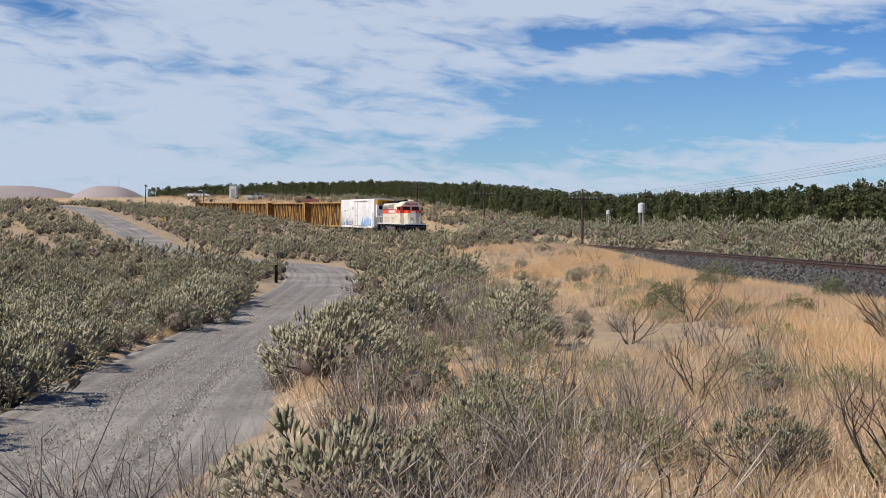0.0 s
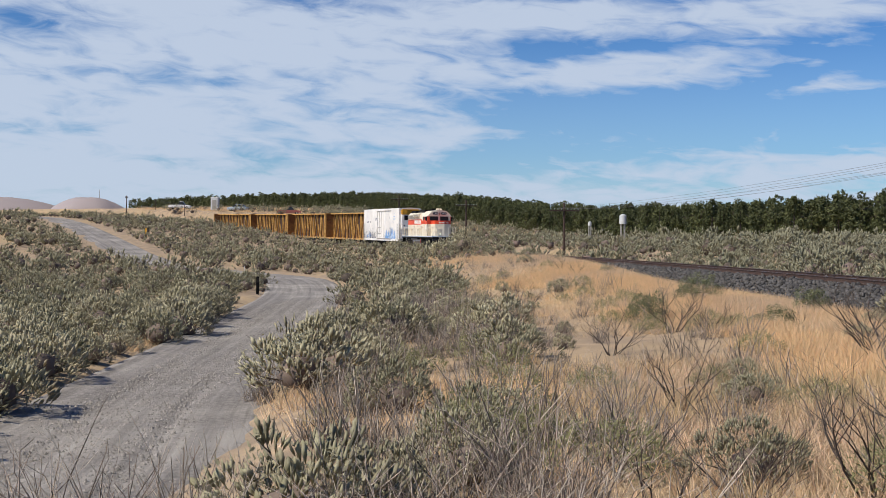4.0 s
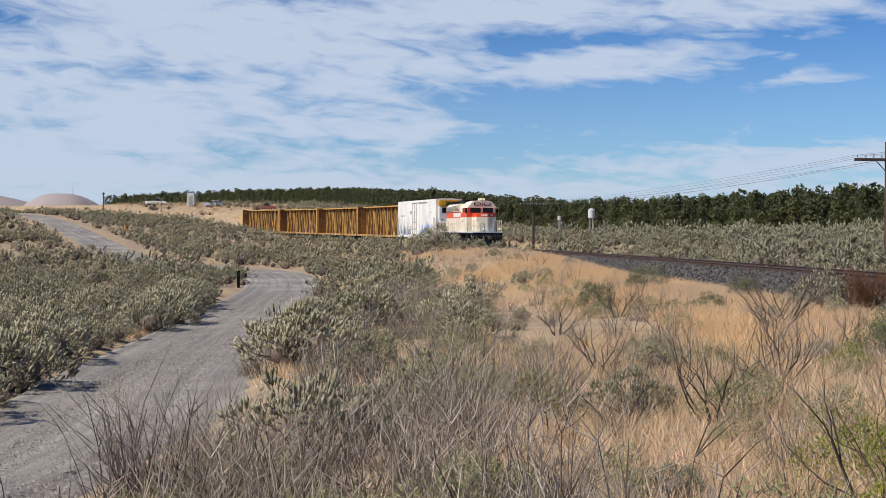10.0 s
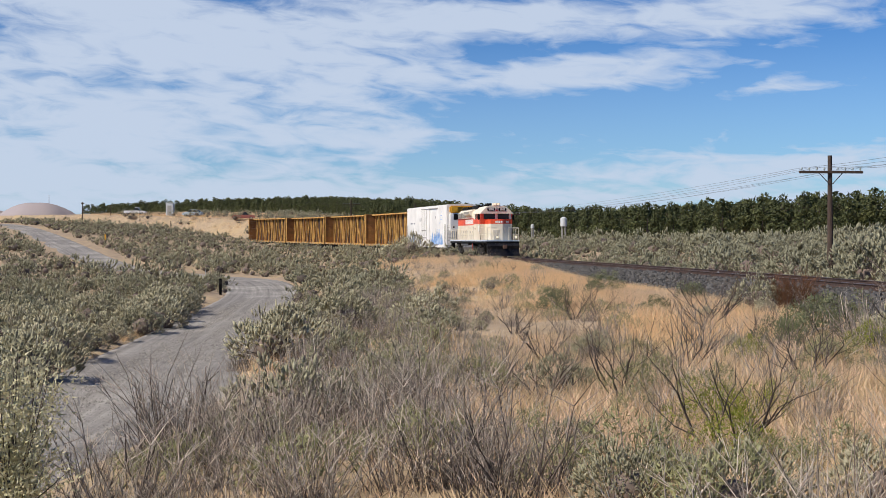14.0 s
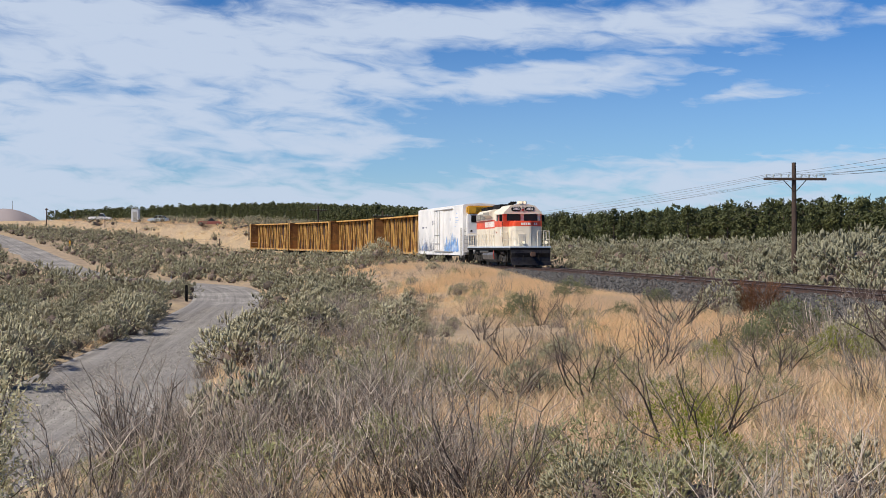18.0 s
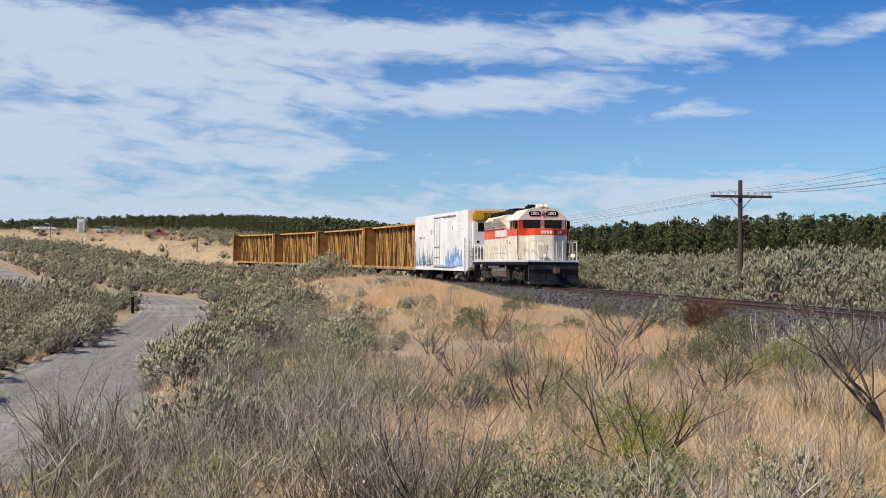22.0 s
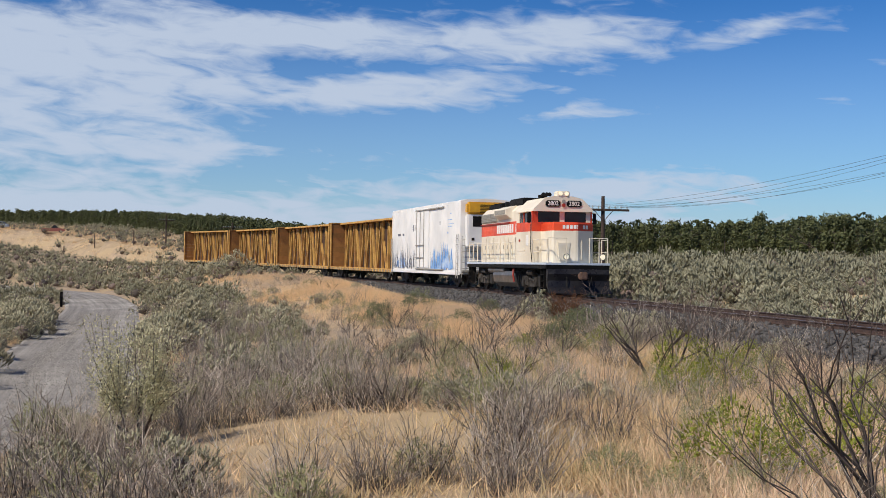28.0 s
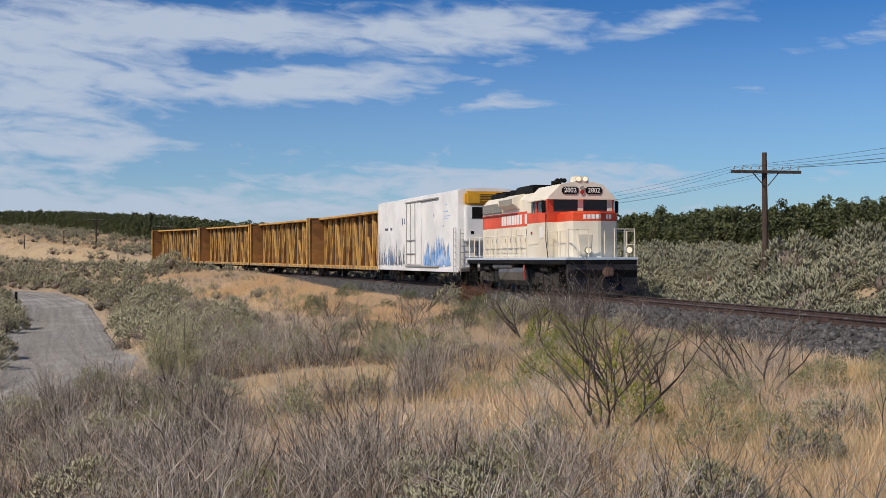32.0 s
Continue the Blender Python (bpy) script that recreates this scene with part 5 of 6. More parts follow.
def grow_cover():
    rng = random.Random(11)
    near_sage, far_sage, far_pale, brush, greens, bare = [], [], [], [], [], []
    y = -16.0
    while y < 300:
        gap = 0.92 + 0.007 * max(y, 0)
        half = 14 + 0.62 * max(y + 14, 0)
        x = -half * 0.8
        while x < half:
            px, py = x + rng.uniform(-0.45, 0.45) * gap, y + rng.uniform(-0.45, 0.45) * gap
            x += gap
            if -1.6 < px + 17.9 + 0.24 * (py - 77.2) < 1.6 and -13 < py - 77.2 < 1.2:
                continue
            zn = zone(px, py) if in_sight(px, py) and min(math.hypot(px, py), math.hypot(px + 1, py - 7)) > 2.6 else None
            if zn is None:
                continue
            r, turn = rng.random(), rng.uniform(0, 6.28)
            d = math.hypot(px, py)
            if zn == "sage" and r < 0.60:
                size = rng.uniform(0.6, 1.45) * (1.1 + 0.45 * noise.noise((px * 0.2, py * 0.2, 3)))
                if -9 < track_near(px, py)[1] < 0:
                    size *= 0.66
                (near_sage if d < 62 else far_sage).append((px, py, size, turn))
            elif zn == "verge" and r < 0.7:
                (brush if r < 0.4 else greens if r < 0.52 else near_sage).append((px, py, rng.uniform(0.3, 0.6), turn))
            elif zn == "sand" and r < 0.22:
                far_sage.append((px, py, rng.uniform(0.5, 1.1), turn))
            elif zn == "tall_sage" and r < 0.66:
                far_pale.append((px, py, rng.uniform(0.5, 1.3) * (1.12 + 0.75 * noise.noise((px * 0.22, py * 0.22, 5))), turn))
            elif zn in ("field_sage", "field") and r < (0.5 if zn == "field_sage" else 0.12):
                far_sage.append((px, py, rng.uniform(0.9, 1.6), turn))
            elif zn == "brush":
                if r < 0.62:
                    for _ in range(2):
                        brush.append((px + rng.uniform(-0.4, 0.4), py + rng.uniform(-0.4, 0.4), rng.uniform(0.7, 1.2), turn + rng.uniform(0, 3)))
                elif r < 0.75:
                    greens.append((px, py, rng.uniform(0.6, 1.0), turn))
                elif r < 0.90:
                    near_sage.append((px, py, rng.uniform(0.6, 1.15), turn))
                elif r < 0.93:
                    bare.append((px, py, rng.uniform(0.5, 0.8), turn))
            elif zn == "gold":
                if r < 0.035:
                    bare.append((px, py, rng.uniform(0.5, 0.8), turn))
                elif r < 0.05:
                    near_sage.append((px, py, rng.uniform(0.4, 0.7), turn))
                elif r < 0.09:
                    brush.append((px, py, rng.uniform(0.3, 0.55), turn))
            elif zn == "pale":
                if r < 0.12:
                    bare.append((px, py, rng.uniform(0.45, 0.85), turn))
                elif r < (0.38 if py > 2 else 0.2):
                    brush.append((px, py, rng.uniform(0.5, 0.95), turn))
                elif r < 0.47:
                    greens.append((px, py, rng.uniform(0.45, 0.85), turn))
                elif r < 0.53:
                    near_sage.append((px, py, rng.uniform(0.4, 0.8), turn))
        y += gap
    # a close row of shrubs overhangs the far edge of the road
    for i, p in enumerate(ROAD):
        if 16 < p.y < 74 and i % 2 == 0:
            t = (ROAD[i + 1] - ROAD[i - 1]).normalized()
            w = rng.uniform(3.0, 3.9)
            px, py = p.x - t.y * w, p.y + t.x * w
            if not (-1.9 < px + 17.9 + 0.24 * (py - 77.2) < 1.9 and -16 < py - 77.2 < 1.5):
                near_sage.append((px, py, rng.uniform(0.9, 1.55), rng.uniform(0, 6.28)))
    for px, py, k in ((-4.2, 15.2, 1.15), (-3.7, 13.4, 1.25), (-3.9, 14.2, 1.0), (-3.1, 12.4, 1.1), (-3.6, 16.4, 1.0), (-2.7, 13.6, 0.9), (-4.3, 17.6, 0.9), (-3.3, 14.9, 1.0)):
        brush.append((px, py, k, rng.uniform(0, 6.28)))
    # single shrubs close by
    near_sage.sort(key=lambda p: min(math.hypot(p[0] + 1, p[1] - 7), math.hypot(p[0], p[1]), math.hypot(p[0] + 2.65, p[1] + 18)))
    for i, (px, py, s, turn) in enumerate(near_sage[:280]):
        place_one("sagebrush", SAGE_CLOSE[i % 4] if i < 64 else SAGE_NEAR[i % 6], px, py, s, turn, "grey-green sagebrush growing in dry soil", "shrub", "sagebrush")
    far_sage += near_sage[280:]
    far_pale.sort(key=lambda p: math.hypot(p[0] - 12, p[1] - 20))
    for i, (px, py, s, turn) in enumerate(far_pale[:150]):
        place_one("tall_sagebrush", PALE_NEAR[i % 5], px, py, s, turn, "tall pale green sagebrush beside the track", "shrub", "tall sagebrush")
    brush.sort(key=lambda p: math.hypot(p[0], p[1]))
    for i, (px, py, s, turn) in enumerate(brush[:300]):
        place_one("dead_brush", BRUSH[i % 6], px, py, s, turn, "grey leafless brush of thin upright twigs", "shrub", "dead brush")
    for i, (px, py, s, turn) in enumerate(bare[:200]):
        place_one("bare_shrub", SHRUB_BARE[i % 6], px, py, s, turn, "dark leafless shrub with crooked branches" if i % 6 < 3 else "grey leafless shrub with crooked branches", "shrub", "bare shrubs")
    for i, (px, py, s, turn) in enumerate(greens[:120]):
        place_one("green_brush", GREEN_BRUSH[i % 3], px, py, s, turn, "low green brush between grey twigs", "shrub", "green brush")
    for i in range(len(brush)):
        px, py, s, t = brush[i]
        brush.append((px + rng.uniform(-0.5, 0.5), py + rng.uniform(-0.5, 0.5), s * rng.uniform(0.4, 0.7), t + 1))
    # the same scrub goes on behind the camera and beside the way
    for _ in range(420):
        px, py = rng.uniform(-16, 9.5), rng.uniform(-30, 8)
        if not in_sight(px, py) and road_distance(px, py) > 3.2 and abs(px + 1.2 + 0.05 * py) > 1.6:
            brush.append((px, py, rng.uniform(0.5, 1.0), rng.uniform(0, 6.28)))
    twig_far = [twig_shape(70 + s, 20, 1.0, 0.66, 0.0092, 1, True) for s in range(3)]
    if brush[300:]:
        rows = [(px, py, earth_z(px, py), s, t, i) for i, (px, py, s, t) in enumerate(brush[300:])]
        ob = new("brush_thicket", mesh_of("brush_thicket", *merge(twig_far, rows), [BROWN_TWIG, TWIG]))
        tagged(ob, "grey dead brush thicket between road and track", "brush", kind="stuff")
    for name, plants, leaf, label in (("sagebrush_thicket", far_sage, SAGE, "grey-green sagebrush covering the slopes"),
                                      ("tall_sagebrush_thicket", far_pale[150:], SAGE_PALE, "tall pale sagebrush behind the track")):
        rows = [(px, py, earth_z(px, py) - 0.05, s, t, i) for i, (px, py, s, t) in enumerate(plants)]
        VV = [merge(kind, part_rows) for kind, part_rows in ((PALE_MID if leaf is SAGE_PALE else SAGE_MID, [r for r in rows if math.hypot(r[0], r[1]) < 100]), (SAGE_FAR, [r for r in rows if math.hypot(r[0], r[1]) >= 100])) if part_rows]
        n = len(VV[0][0])
        V, F, M = (np.concatenate([v[k] + (n if k == 1 and i else 0) for i, v in enumerate(VV)]) for k in range(3))
        # second material: the dark cores that stand in for inner shade
        tagged(new(name, mesh_of(name, V, F, M, [leaf, TIP_AND_SHADE_CORE])), label, "sagebrush", kind="stuff")


grow_cover()


def grow_grass():
    rng = random.Random(12)
    tuft = [grass_shape(90 + s, 20, 0.29, 0.16) for s in range(6)]
    gold, pale = [], []
    while len(gold) < 5000:
        a, off = rng.uniform(34, 100), -3.3 - abs(rng.gauss(0, 4))
        x, y, _ = track_at(a, off)
        if zone(x, y) in ("gold", "pale"):
            gold.append((x, y, earth_z(x, y) - 0.02, rng.uniform(0.8, 1.4), rng.uniform(0, 6.28), rng.randrange(6)))
    while len(gold) < 13000:
        a, off = rng.uniform(12, 110), -4.0 - abs(rng.gauss(0, 7))
        x, y, _ = track_at(a, off)
        zn = zone(x, y)
        if zn == "gold" or (zn in ("sage", "brush") and rng.random() < 0.15):
            gold.append((x, y, earth_z(x, y) - 0.02, rng.uniform(0.8, 1.5), rng.uniform(0, 6.28), rng.randrange(6)))
    while len(gold) < 16000:
        d, az = rng.uniform(8, 60), radians(rng.uniform(-20, 30))
        x, y = d * math.sin(az), d * math.cos(az)
        if zone(x, y) in ("gold", "sand"):
            gold.append((x, y, earth_z(x, y) - 0.02, rng.uniform(0.8, 1.4), rng.uniform(0, 6.28), rng.randrange(6)))
    while len(gold) < 19000:
        a, off = rng.uniform(185, 330), rng.uniform(3.5, 40)
        x, y, _ = track_at(a, off)
        if zone(x, y) in ("field", "field_sage"):
            gold.append((x, y, earth_z(x, y) - 0.05, rng.uniform(1.8, 3.2), rng.uniform(0, 6.28), rng.randrange(6)))
    while len(pale) < 13000:
        d, az = rng.uniform(4, 48), radians(rng.uniform(-28, 50))
        x, y = d * math.sin(az) - 2, d * math.cos(az) - 17
        zn = zone(x, y)
        if not in_sight(x, y):
            continue
        if zn == "pale" or (zn == "brush" and rng.random() < 0.13):
            pale.append((x, y, earth_z(x, y) - 0.02, rng.uniform(0.8, 1.5), rng.uniform(0, 6.28), rng.randrange(6)))
    ob = new("golden_grass", mesh_of("golden_grass", *merge(tuft, gold), [STRAW]))
    tagged(ob, "golden dry grass on the bank below the track", "grass", kind="stuff")
    ob = new("pale_grass", mesh_of("pale_grass", *merge(tuft, pale), [PINK_STRAW]))
    tagged(ob, "pale dry grass among the shrubs", "grass", kind="stuff")


grow_grass()


LEAFY = material("pale_silvery_leaf", (0.60, 0.56, 0.36), (0.44, 0.42, 0.25), 2.5, 0.7, island=0.35, through_light=0.3)


def leafy_bush_shape(seed, high, wide, leaves):
    """A tall bush: a few bare forked trunks below, small willowy leaves in loose bunches on arching shoots above."""
    rng = np.random.default_rng(seed)
    segs, P, D = [], [], []
    trunks = []
    for k in range(5):
        a = k * math.tau / 5 + rng.normal() * 0.4
        way = np.array((math.cos(a), math.sin(a), 0))
        foot, knee = way * 0.06, way * 0.22 * wide + (0, 0, high * rng.uniform(0.1, 0.16))
        fork = way * wide * rng.uniform(0.35, 0.55) + rng.normal(size=3) * 0.05 + (0, 0, high * rng.uniform(0.2, 0.34))
        segs += [(*foot, *knee, 0.04, 0.03), (*knee, *fork, 0.03, 0.016)]
        trunks.append((fork, way))
    shoots = 64
    for k in range(shoots):
        fork, way = trunks[k % 5]
        e = way * rng.uniform(-0.1, 0.6) * wide + rng.normal(size=3) * (0.30 * wide, 0.30 * wide, 0)
        top = fork * (1, 1, 0) + e + (0, 0, high * rng.uniform(0.45, 1.02))
        segs.append((*fork, *top, 0.008, 0.002))
        m = leaves // shoots
        u = rng.uniform(0.05, 1.0, m)[:, None]
        P.append(fork + (top - fork) * u + rng.normal(size=(m, 3)) * 0.075)
        D.append((top - fork) / np.linalg.norm(top - fork) * 0.7 + rng.normal(size=(m, 3)) * 0.6)
    P, D = np.concatenate(P), np.concatenate(D)
    n = len(P)
    sh = Shape().add(blades(rng, P, D, rng.uniform(0.026, 0.055, n), rng.uniform(0.007, 0.012, n)), 0)
    return sh.add(tubes(segs), 1)


def grow_singles():
    green = [sage_shape(120 + s, 2600, 0.06, 0.8, 0.6, 20, 0.1, 0.15, True, 1, 0).pieces(LEAF_PARTS, [GREEN_LEAF, TWIG]) for s in range(2)]
    lime = [sage_shape(130 + s, 2000, 0.055, 0.8, 0.6, 14, 0.8, 0.13, True, 1, 0).pieces(LEAF_PARTS, [YELLOW_GREEN, TWIG]) for s in range(2)]
    for i, (x, y, s) in enumerate(((2.2, 43.0, 1.15), (4.6, 49.8, 1.2), (7.2, 43.3, 0.9), (5.5, 39.7, 0.7), (7.5, 26.5, 1.25), (6.6, 25.2, 1.1), (5.6, 23.2, 0.8))):
        place_one("green_shrub", green[i % 2], x, y, s, i * 1.3, "small dark green shrub in dry grass", "shrub", "green shrubs")
    for i, (x, y, s) in enumerate(((4.4, 2.6, 1.25), (3.4, 2.9, 1.1), (2.4, 11.8, 0.7), (6.0, 11.0, 1.0), (5.2, 10.6, 0.9), (2.6, 13.8, 0.8), (3.3, 14.6, 0.6), (6.6, 20.8, 0.8), (4.6, 21.5, 0.6), (7.4, 13.2, 0.9), (6.2, 13.6, 1.1), (3.2, -1.9, 0.9))):
        place_one("yellow_green_shrub", lime[i % 2], x, y, s, i * 2.1, "yellow-green rabbitbrush among bare twigs", "shrub", "yellow-green shrubs")
    big = [dead_tree_shape(140 + s, 1.6, 0.95, 8, 0.023).pieces(("branch_frame", "twig_mass"), [DARK_TWIG, TIP_AND_SHADE_CORE]) for s in range(4)]
    grey = [dead_tree_shape(150 + s, 1.6, 0.85, 8, 0.019).pieces(("branch_frame", "twig_mass"), [BROWN_TWIG, TWIG]) for s in range(3)]
    for i, (x, y, s, dark) in enumerate(((3.7, 0.3, 1.3, 1), (2.6, -2.3, 1.3, 1), (5.6, 13.2, 1.3, 1), (0.9, -4.5, 0.9, 0), (-1.2, -6.5, 0.8, 0), (6.1, 0.4, 1.2, 1), (5.1, -0.8, 0.6, 0), (4.6, 0.9, 0.8, 0), (5.9, 31.7, 1.05, 1), (1.8, 17.1, 0.8, 1), (2.4, 12.2, 0.85, 1), (3.3, 20.6, 0.75, 1),
                                         (4.9, 18.5, 0.8, 1), (0.8, 17.5, 0.6, 1), (2.8, 40.9, 0.95, 1), (-0.3, 19.5, 0.75, 0), (5.2, 29.5, 0.8, 1), (10.4, 30.0, 0.9, 0),
                                         (6.9, 13.0, 1.0, 1), (7.8, 15.5, 0.95, 0), (1.0, 24.0, 0.7, 1), (4.2, 24.0, 0.75, 0), (8.6, 19.0, 0.9, 1), (1.2, 5.5, 0.8, 0),
                                         (0.6, 33.0, 0.7, 1), (3.4, 37.5, 0.7, 1), (-1.2, 14.0, 0.8, 0), (-3.0, 13.2, 0.8, 0), (-1.0, 104.0, 1.3, 1), (7.2, 9.6, 0.7, 1))):
        place_one("dead_shrub", (big if dark else grey)[i % (4 if dark else 3)], x, y, s, i * 1.9,
                  "dark dead shrub with bare crooked limbs" if dark else "grey dead shrub with bare forked limbs", "shrub", "dead shrubs")
    # russet weed on the ballast shoulder and a pale bush beside it
    weed = twig_shape(161, 260, 0.62, 0.75, 0.006, 5).mesh("russet_weed", [RUST_WEED])
    place_one("russet_weed", weed, 8.95, 35.6, 1.55, 0.4, "dense russet-brown dry weed on the ballast edge", "weed", lift=0.15)
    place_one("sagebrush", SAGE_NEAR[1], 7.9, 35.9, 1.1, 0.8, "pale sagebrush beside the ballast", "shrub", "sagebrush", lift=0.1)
    # tall leafy bushes by the near edge of the road
    for x, y, h, w, seed in ((-3.66, 8.4, 2.0, 0.56, 170),):
        leafy = leafy_bush_shape(seed, h, w, 13000).pieces(LEAF_PARTS, [LEAFY, DARK_TWIG])
        place_one("leafy_bush", leafy, x, y, 1.0, x * 3, "tall pale leafy bush beside the gravel road", "bush")
    # a big sage by the track and the large ones along the road's edge
    for i, (x, y, s) in enumerate(((-7.6, 110.0, 2.3), (-9.0, 108.0, 1.8), (-13.6, 47.9, 1.7), (-14.6, 51.5, 1.6), (-13.4, 44.8, 1.4), (-15.4, 55.0, 1.5), (-17.5, 62.0, 1.6), (-5.4, 28.8, 1.5), (-2.9, 16.5, 1.15), (-5.0, 31.0, 1.3))):
        place_one("sagebrush", SAGE_NEAR[i % 6], x, y, s, i * 0.9, "large grey-green sagebrush at the roadside", "shrub", "sagebrush")


grow_singles()


def orchard_tree_shape(seed, leaves, leaf, high=4.7, wide=1.4):
    """A leafy crown in lumps: wide below, uneven and open at the top."""
    rng = np.random.default_rng(seed)
    lobes = 20
    t = np.sort(rng.uniform(0.12, 0.92, lobes))
    a = np.arange(lobes) * 2.399 + rng.normal(size=lobes) * 0.4
    spread = wide * (1 - 0.62 * t ** 1.6) * rng.uniform(0.35, 0.8, lobes)
    C = np.c_[np.cos(a) * spread, np.sin(a) * spread, t * high]
    R = rng.uniform(0.42, 0.78, lobes) * (1 - 0.35 * t)
    i = rng.integers(0, lobes, leaves)
    d = rng.normal(size=(leaves, 3))
    d /= np.linalg.norm(d, axis=1)[:, None]
    P = C[i] + d * (R[i] * rng.uniform(0.7, 1.1, leaves))[:, None]
    up = rng.random(leaves) < 0.06
    sh = Shape()
    sh.add(facing(rng, P[~up], d[~up] + (0, 0, 0.25), leaf * rng.uniform(0.7, 1.5, (~up).sum()), leaf * 0.48 * rng.uniform(0.7, 1.3, (~up).sum())))
    sh.add(blades(rng, P[up], d[up] + (0, 0, 0.9), leaf * 1.2 * rng.uniform(0.7, 1.4, up.sum()), np.full(up.sum(), leaf * 0.25)))
    return sh


def plant_orchard():
    rng = random.Random(21)
    kinds = []
    for s in range(5):
        crown = orchard_tree_shape(200 + s, 1300, 0.22).mesh("crown", [ORCHARD_LEAF])
        segs = [(0, 0, -0.3, 0.05, 0, 0.9, 0.11, 0.09), (0.05, 0, 0.9, 0, 0.05, 3.4, 0.09, 0.03)]
        g = random.Random(s)
        for j in range(8):
            z, b = g.uniform(0.7, 3.2), g.uniform(0, math.tau)
            segs.append((0.03, 0, z, math.cos(b) * 1.1, math.sin(b) * 1.1, z + g.uniform(0.3, 0.9), 0.045, 0.015))
        kinds.append((crown, Shape().add(tubes(segs)).mesh("trunk", [BARK])))
    far = [orchard_tree_shape(220 + s, 280, 0.42) for s in range(5)]
    rows, singles = [], 0
    for row in range(6):
        a = -75.0
        while a < 430:
            off = orchard_front(a) + row * 4.4 + rng.uniform(-0.3, 0.3)
            x, y, _ = track_at(a + rng.uniform(-0.4, 0.4), off)
            size = rng.uniform(0.92, 1.18) * (1.02 - 0.13 * step(110, 200, a))
            a += 2.5
            if row == 0 and rng.random() < 0.03:
                continue
            z = earth_z(x, y)
            if row == 0 and -25 < a < 330 and singles < 150 or row == 1 and 0 < a < 330 and singles < 290:
                singles += 1
                crown, trunk = kinds[singles % 5]
                tr = thing("orchard_tree", "dense dark green fruit tree in an orchard row", "fruit tree", "orchard trees",
                           Matrix.Translation((x, y, z)) @ Euler((0, 0, rng.uniform(0, 6.28))).to_matrix().to_4x4() @ Matrix.Scale(size, 4))
                shared("crown", crown, tr), shared("trunk", trunk, tr)
            else:
                rows.append((x, y, z, size * (1.0 if row else 1.04), rng.uniform(0, 6.28), rng.randrange(5)))
    ob = new("orchard_rows", mesh_of("orchard_rows", *merge(far, rows), [ORCHARD_LEAF, BARK]))
    tagged(ob, "further rows of dark green orchard trees", "orchard", kind="stuff")
    # one taller crown that stands out of the rows
    crown, trunk = kinds[2]
    x, y = -16.8, 234.0
    tr = thing("tall_tree", "taller dark tree standing out of the orchard", "tree", m=Matrix.Translation((x, y, earth_z(x, y))) @ Matrix.Scale(1.25, 4))
    shared("crown", crown, tr), shared("trunk", trunk, tr)


plant_orchard()


# ---- poles, wires, fence, vehicles, far land ----
def telegraph_pole(x, y, high, arm_turn, pins=8):
    p = thing("telegraph_pole", "dark weathered wooden telegraph pole with one crossarm", "utility pole", "telegraph poles", pose(x, y, earth_z(x, y) - 0.1, 0, 0, arm_turn))
    bm = bmesh.new()
    for k in range(4):
        rod(bm, (0, 0, high * k / 4), (0, 0, high * (k + 1) / 4), 0.145 - 0.012 * k, 0.145 - 0.012 * (k + 1), 12)
    part("pole", bm, POLE_WOOD, p)
    z = high - 0.78
    bm = bmesh.new(); box(bm, -1.52, 1.52, -0.19, -0.09, z - 0.06, z + 0.06, 0.01)
    arm = part("crossarm", bm, POLE_WOOD, p)
    for k in range(pins):
        u = (-1.4 + k * 0.36) if k < pins // 2 else (1.4 - (pins - 1 - k) * 0.36)
        bm = bmesh.new()
        rod(bm, (u, -0.14, z + 0.06), (u, -0.14, z + 0.13), 0.018)
        rod(bm, (u, -0.14, z + 0.12), (u, -0.14, z + 0.17), 0.045, 0.05, 10)
        rod(bm, (u, -0.14, z + 0.17), (u, -0.14, z + 0.23), 0.04, 0.018, 10)
        part("insulator", bm, INSULATOR, arm)
    for s in (1, -1):
        bm = bmesh.new(); rod(bm, (s * 0.55, -0.10, z - 0.05), (s * 0.08, -0.12, z - 0.55), 0.02)
        part("brace", bm, POLE_WOOD, p)
    return p, z


def string_wires(spots):
    for i, (p, q) in enumerate(zip(spots, spots[1:])):
        for k in (0, 1, 2, 5, 6, 7):
            u = (-1.4 + k * 0.36) if k < 4 else (1.4 - (7 - k) * 0.36)
            (x0, y0, z0, t0), (x1, y1, z1, t1) = p, q
            a = Vector((x0 + u * math.cos(radians(t0)), y0 + u * math.sin(radians(t0)), z0 + 0.2))
            b = Vector((x1 + u * math.cos(radians(t1)), y1 + u * math.sin(radians(t1)), z1 + 0.2))
            bm = bmesh.new()
            n = 10
            sag = 0.35 + 0.12 * (k % 3)
            pts = [a.lerp(b, j / n) - Vector((0, 0, sag * 4 * (j / n) * (1 - j / n))) for j in range(n + 1)]
            pipe(bm, pts, 0.006, 4)
            me = bpy.data.meshes.new("wire")
            bm.to_mesh(me), bm.free()
            me.materials.append(WIRE)
            tagged(new("wire", me), "thin sagging telegraph wire between two poles", "wire", "telegraph wires")


def poles():
    spots = []
    for x, y, high in ((17.5, -9.0, 6.0), (18.7, 25.9, 5.6), (15.7, 55.9, 5.9), (1.4, 124.0, 5.6), (-10.8, 165.0, 5.6), (-24.0, 200.0, 5.6)):
        a, off = track_near(x, y)
        turn = math.degrees(a / TRACK_R)
        p, z = telegraph_pole(x, y, high, turn)
        spots.append((x, y, earth_z(x, y) - 0.1 + z, turn))
    string_wires(spots[:3])
    a = spots[2]
    string_wires([a, spots[3]])


poles()


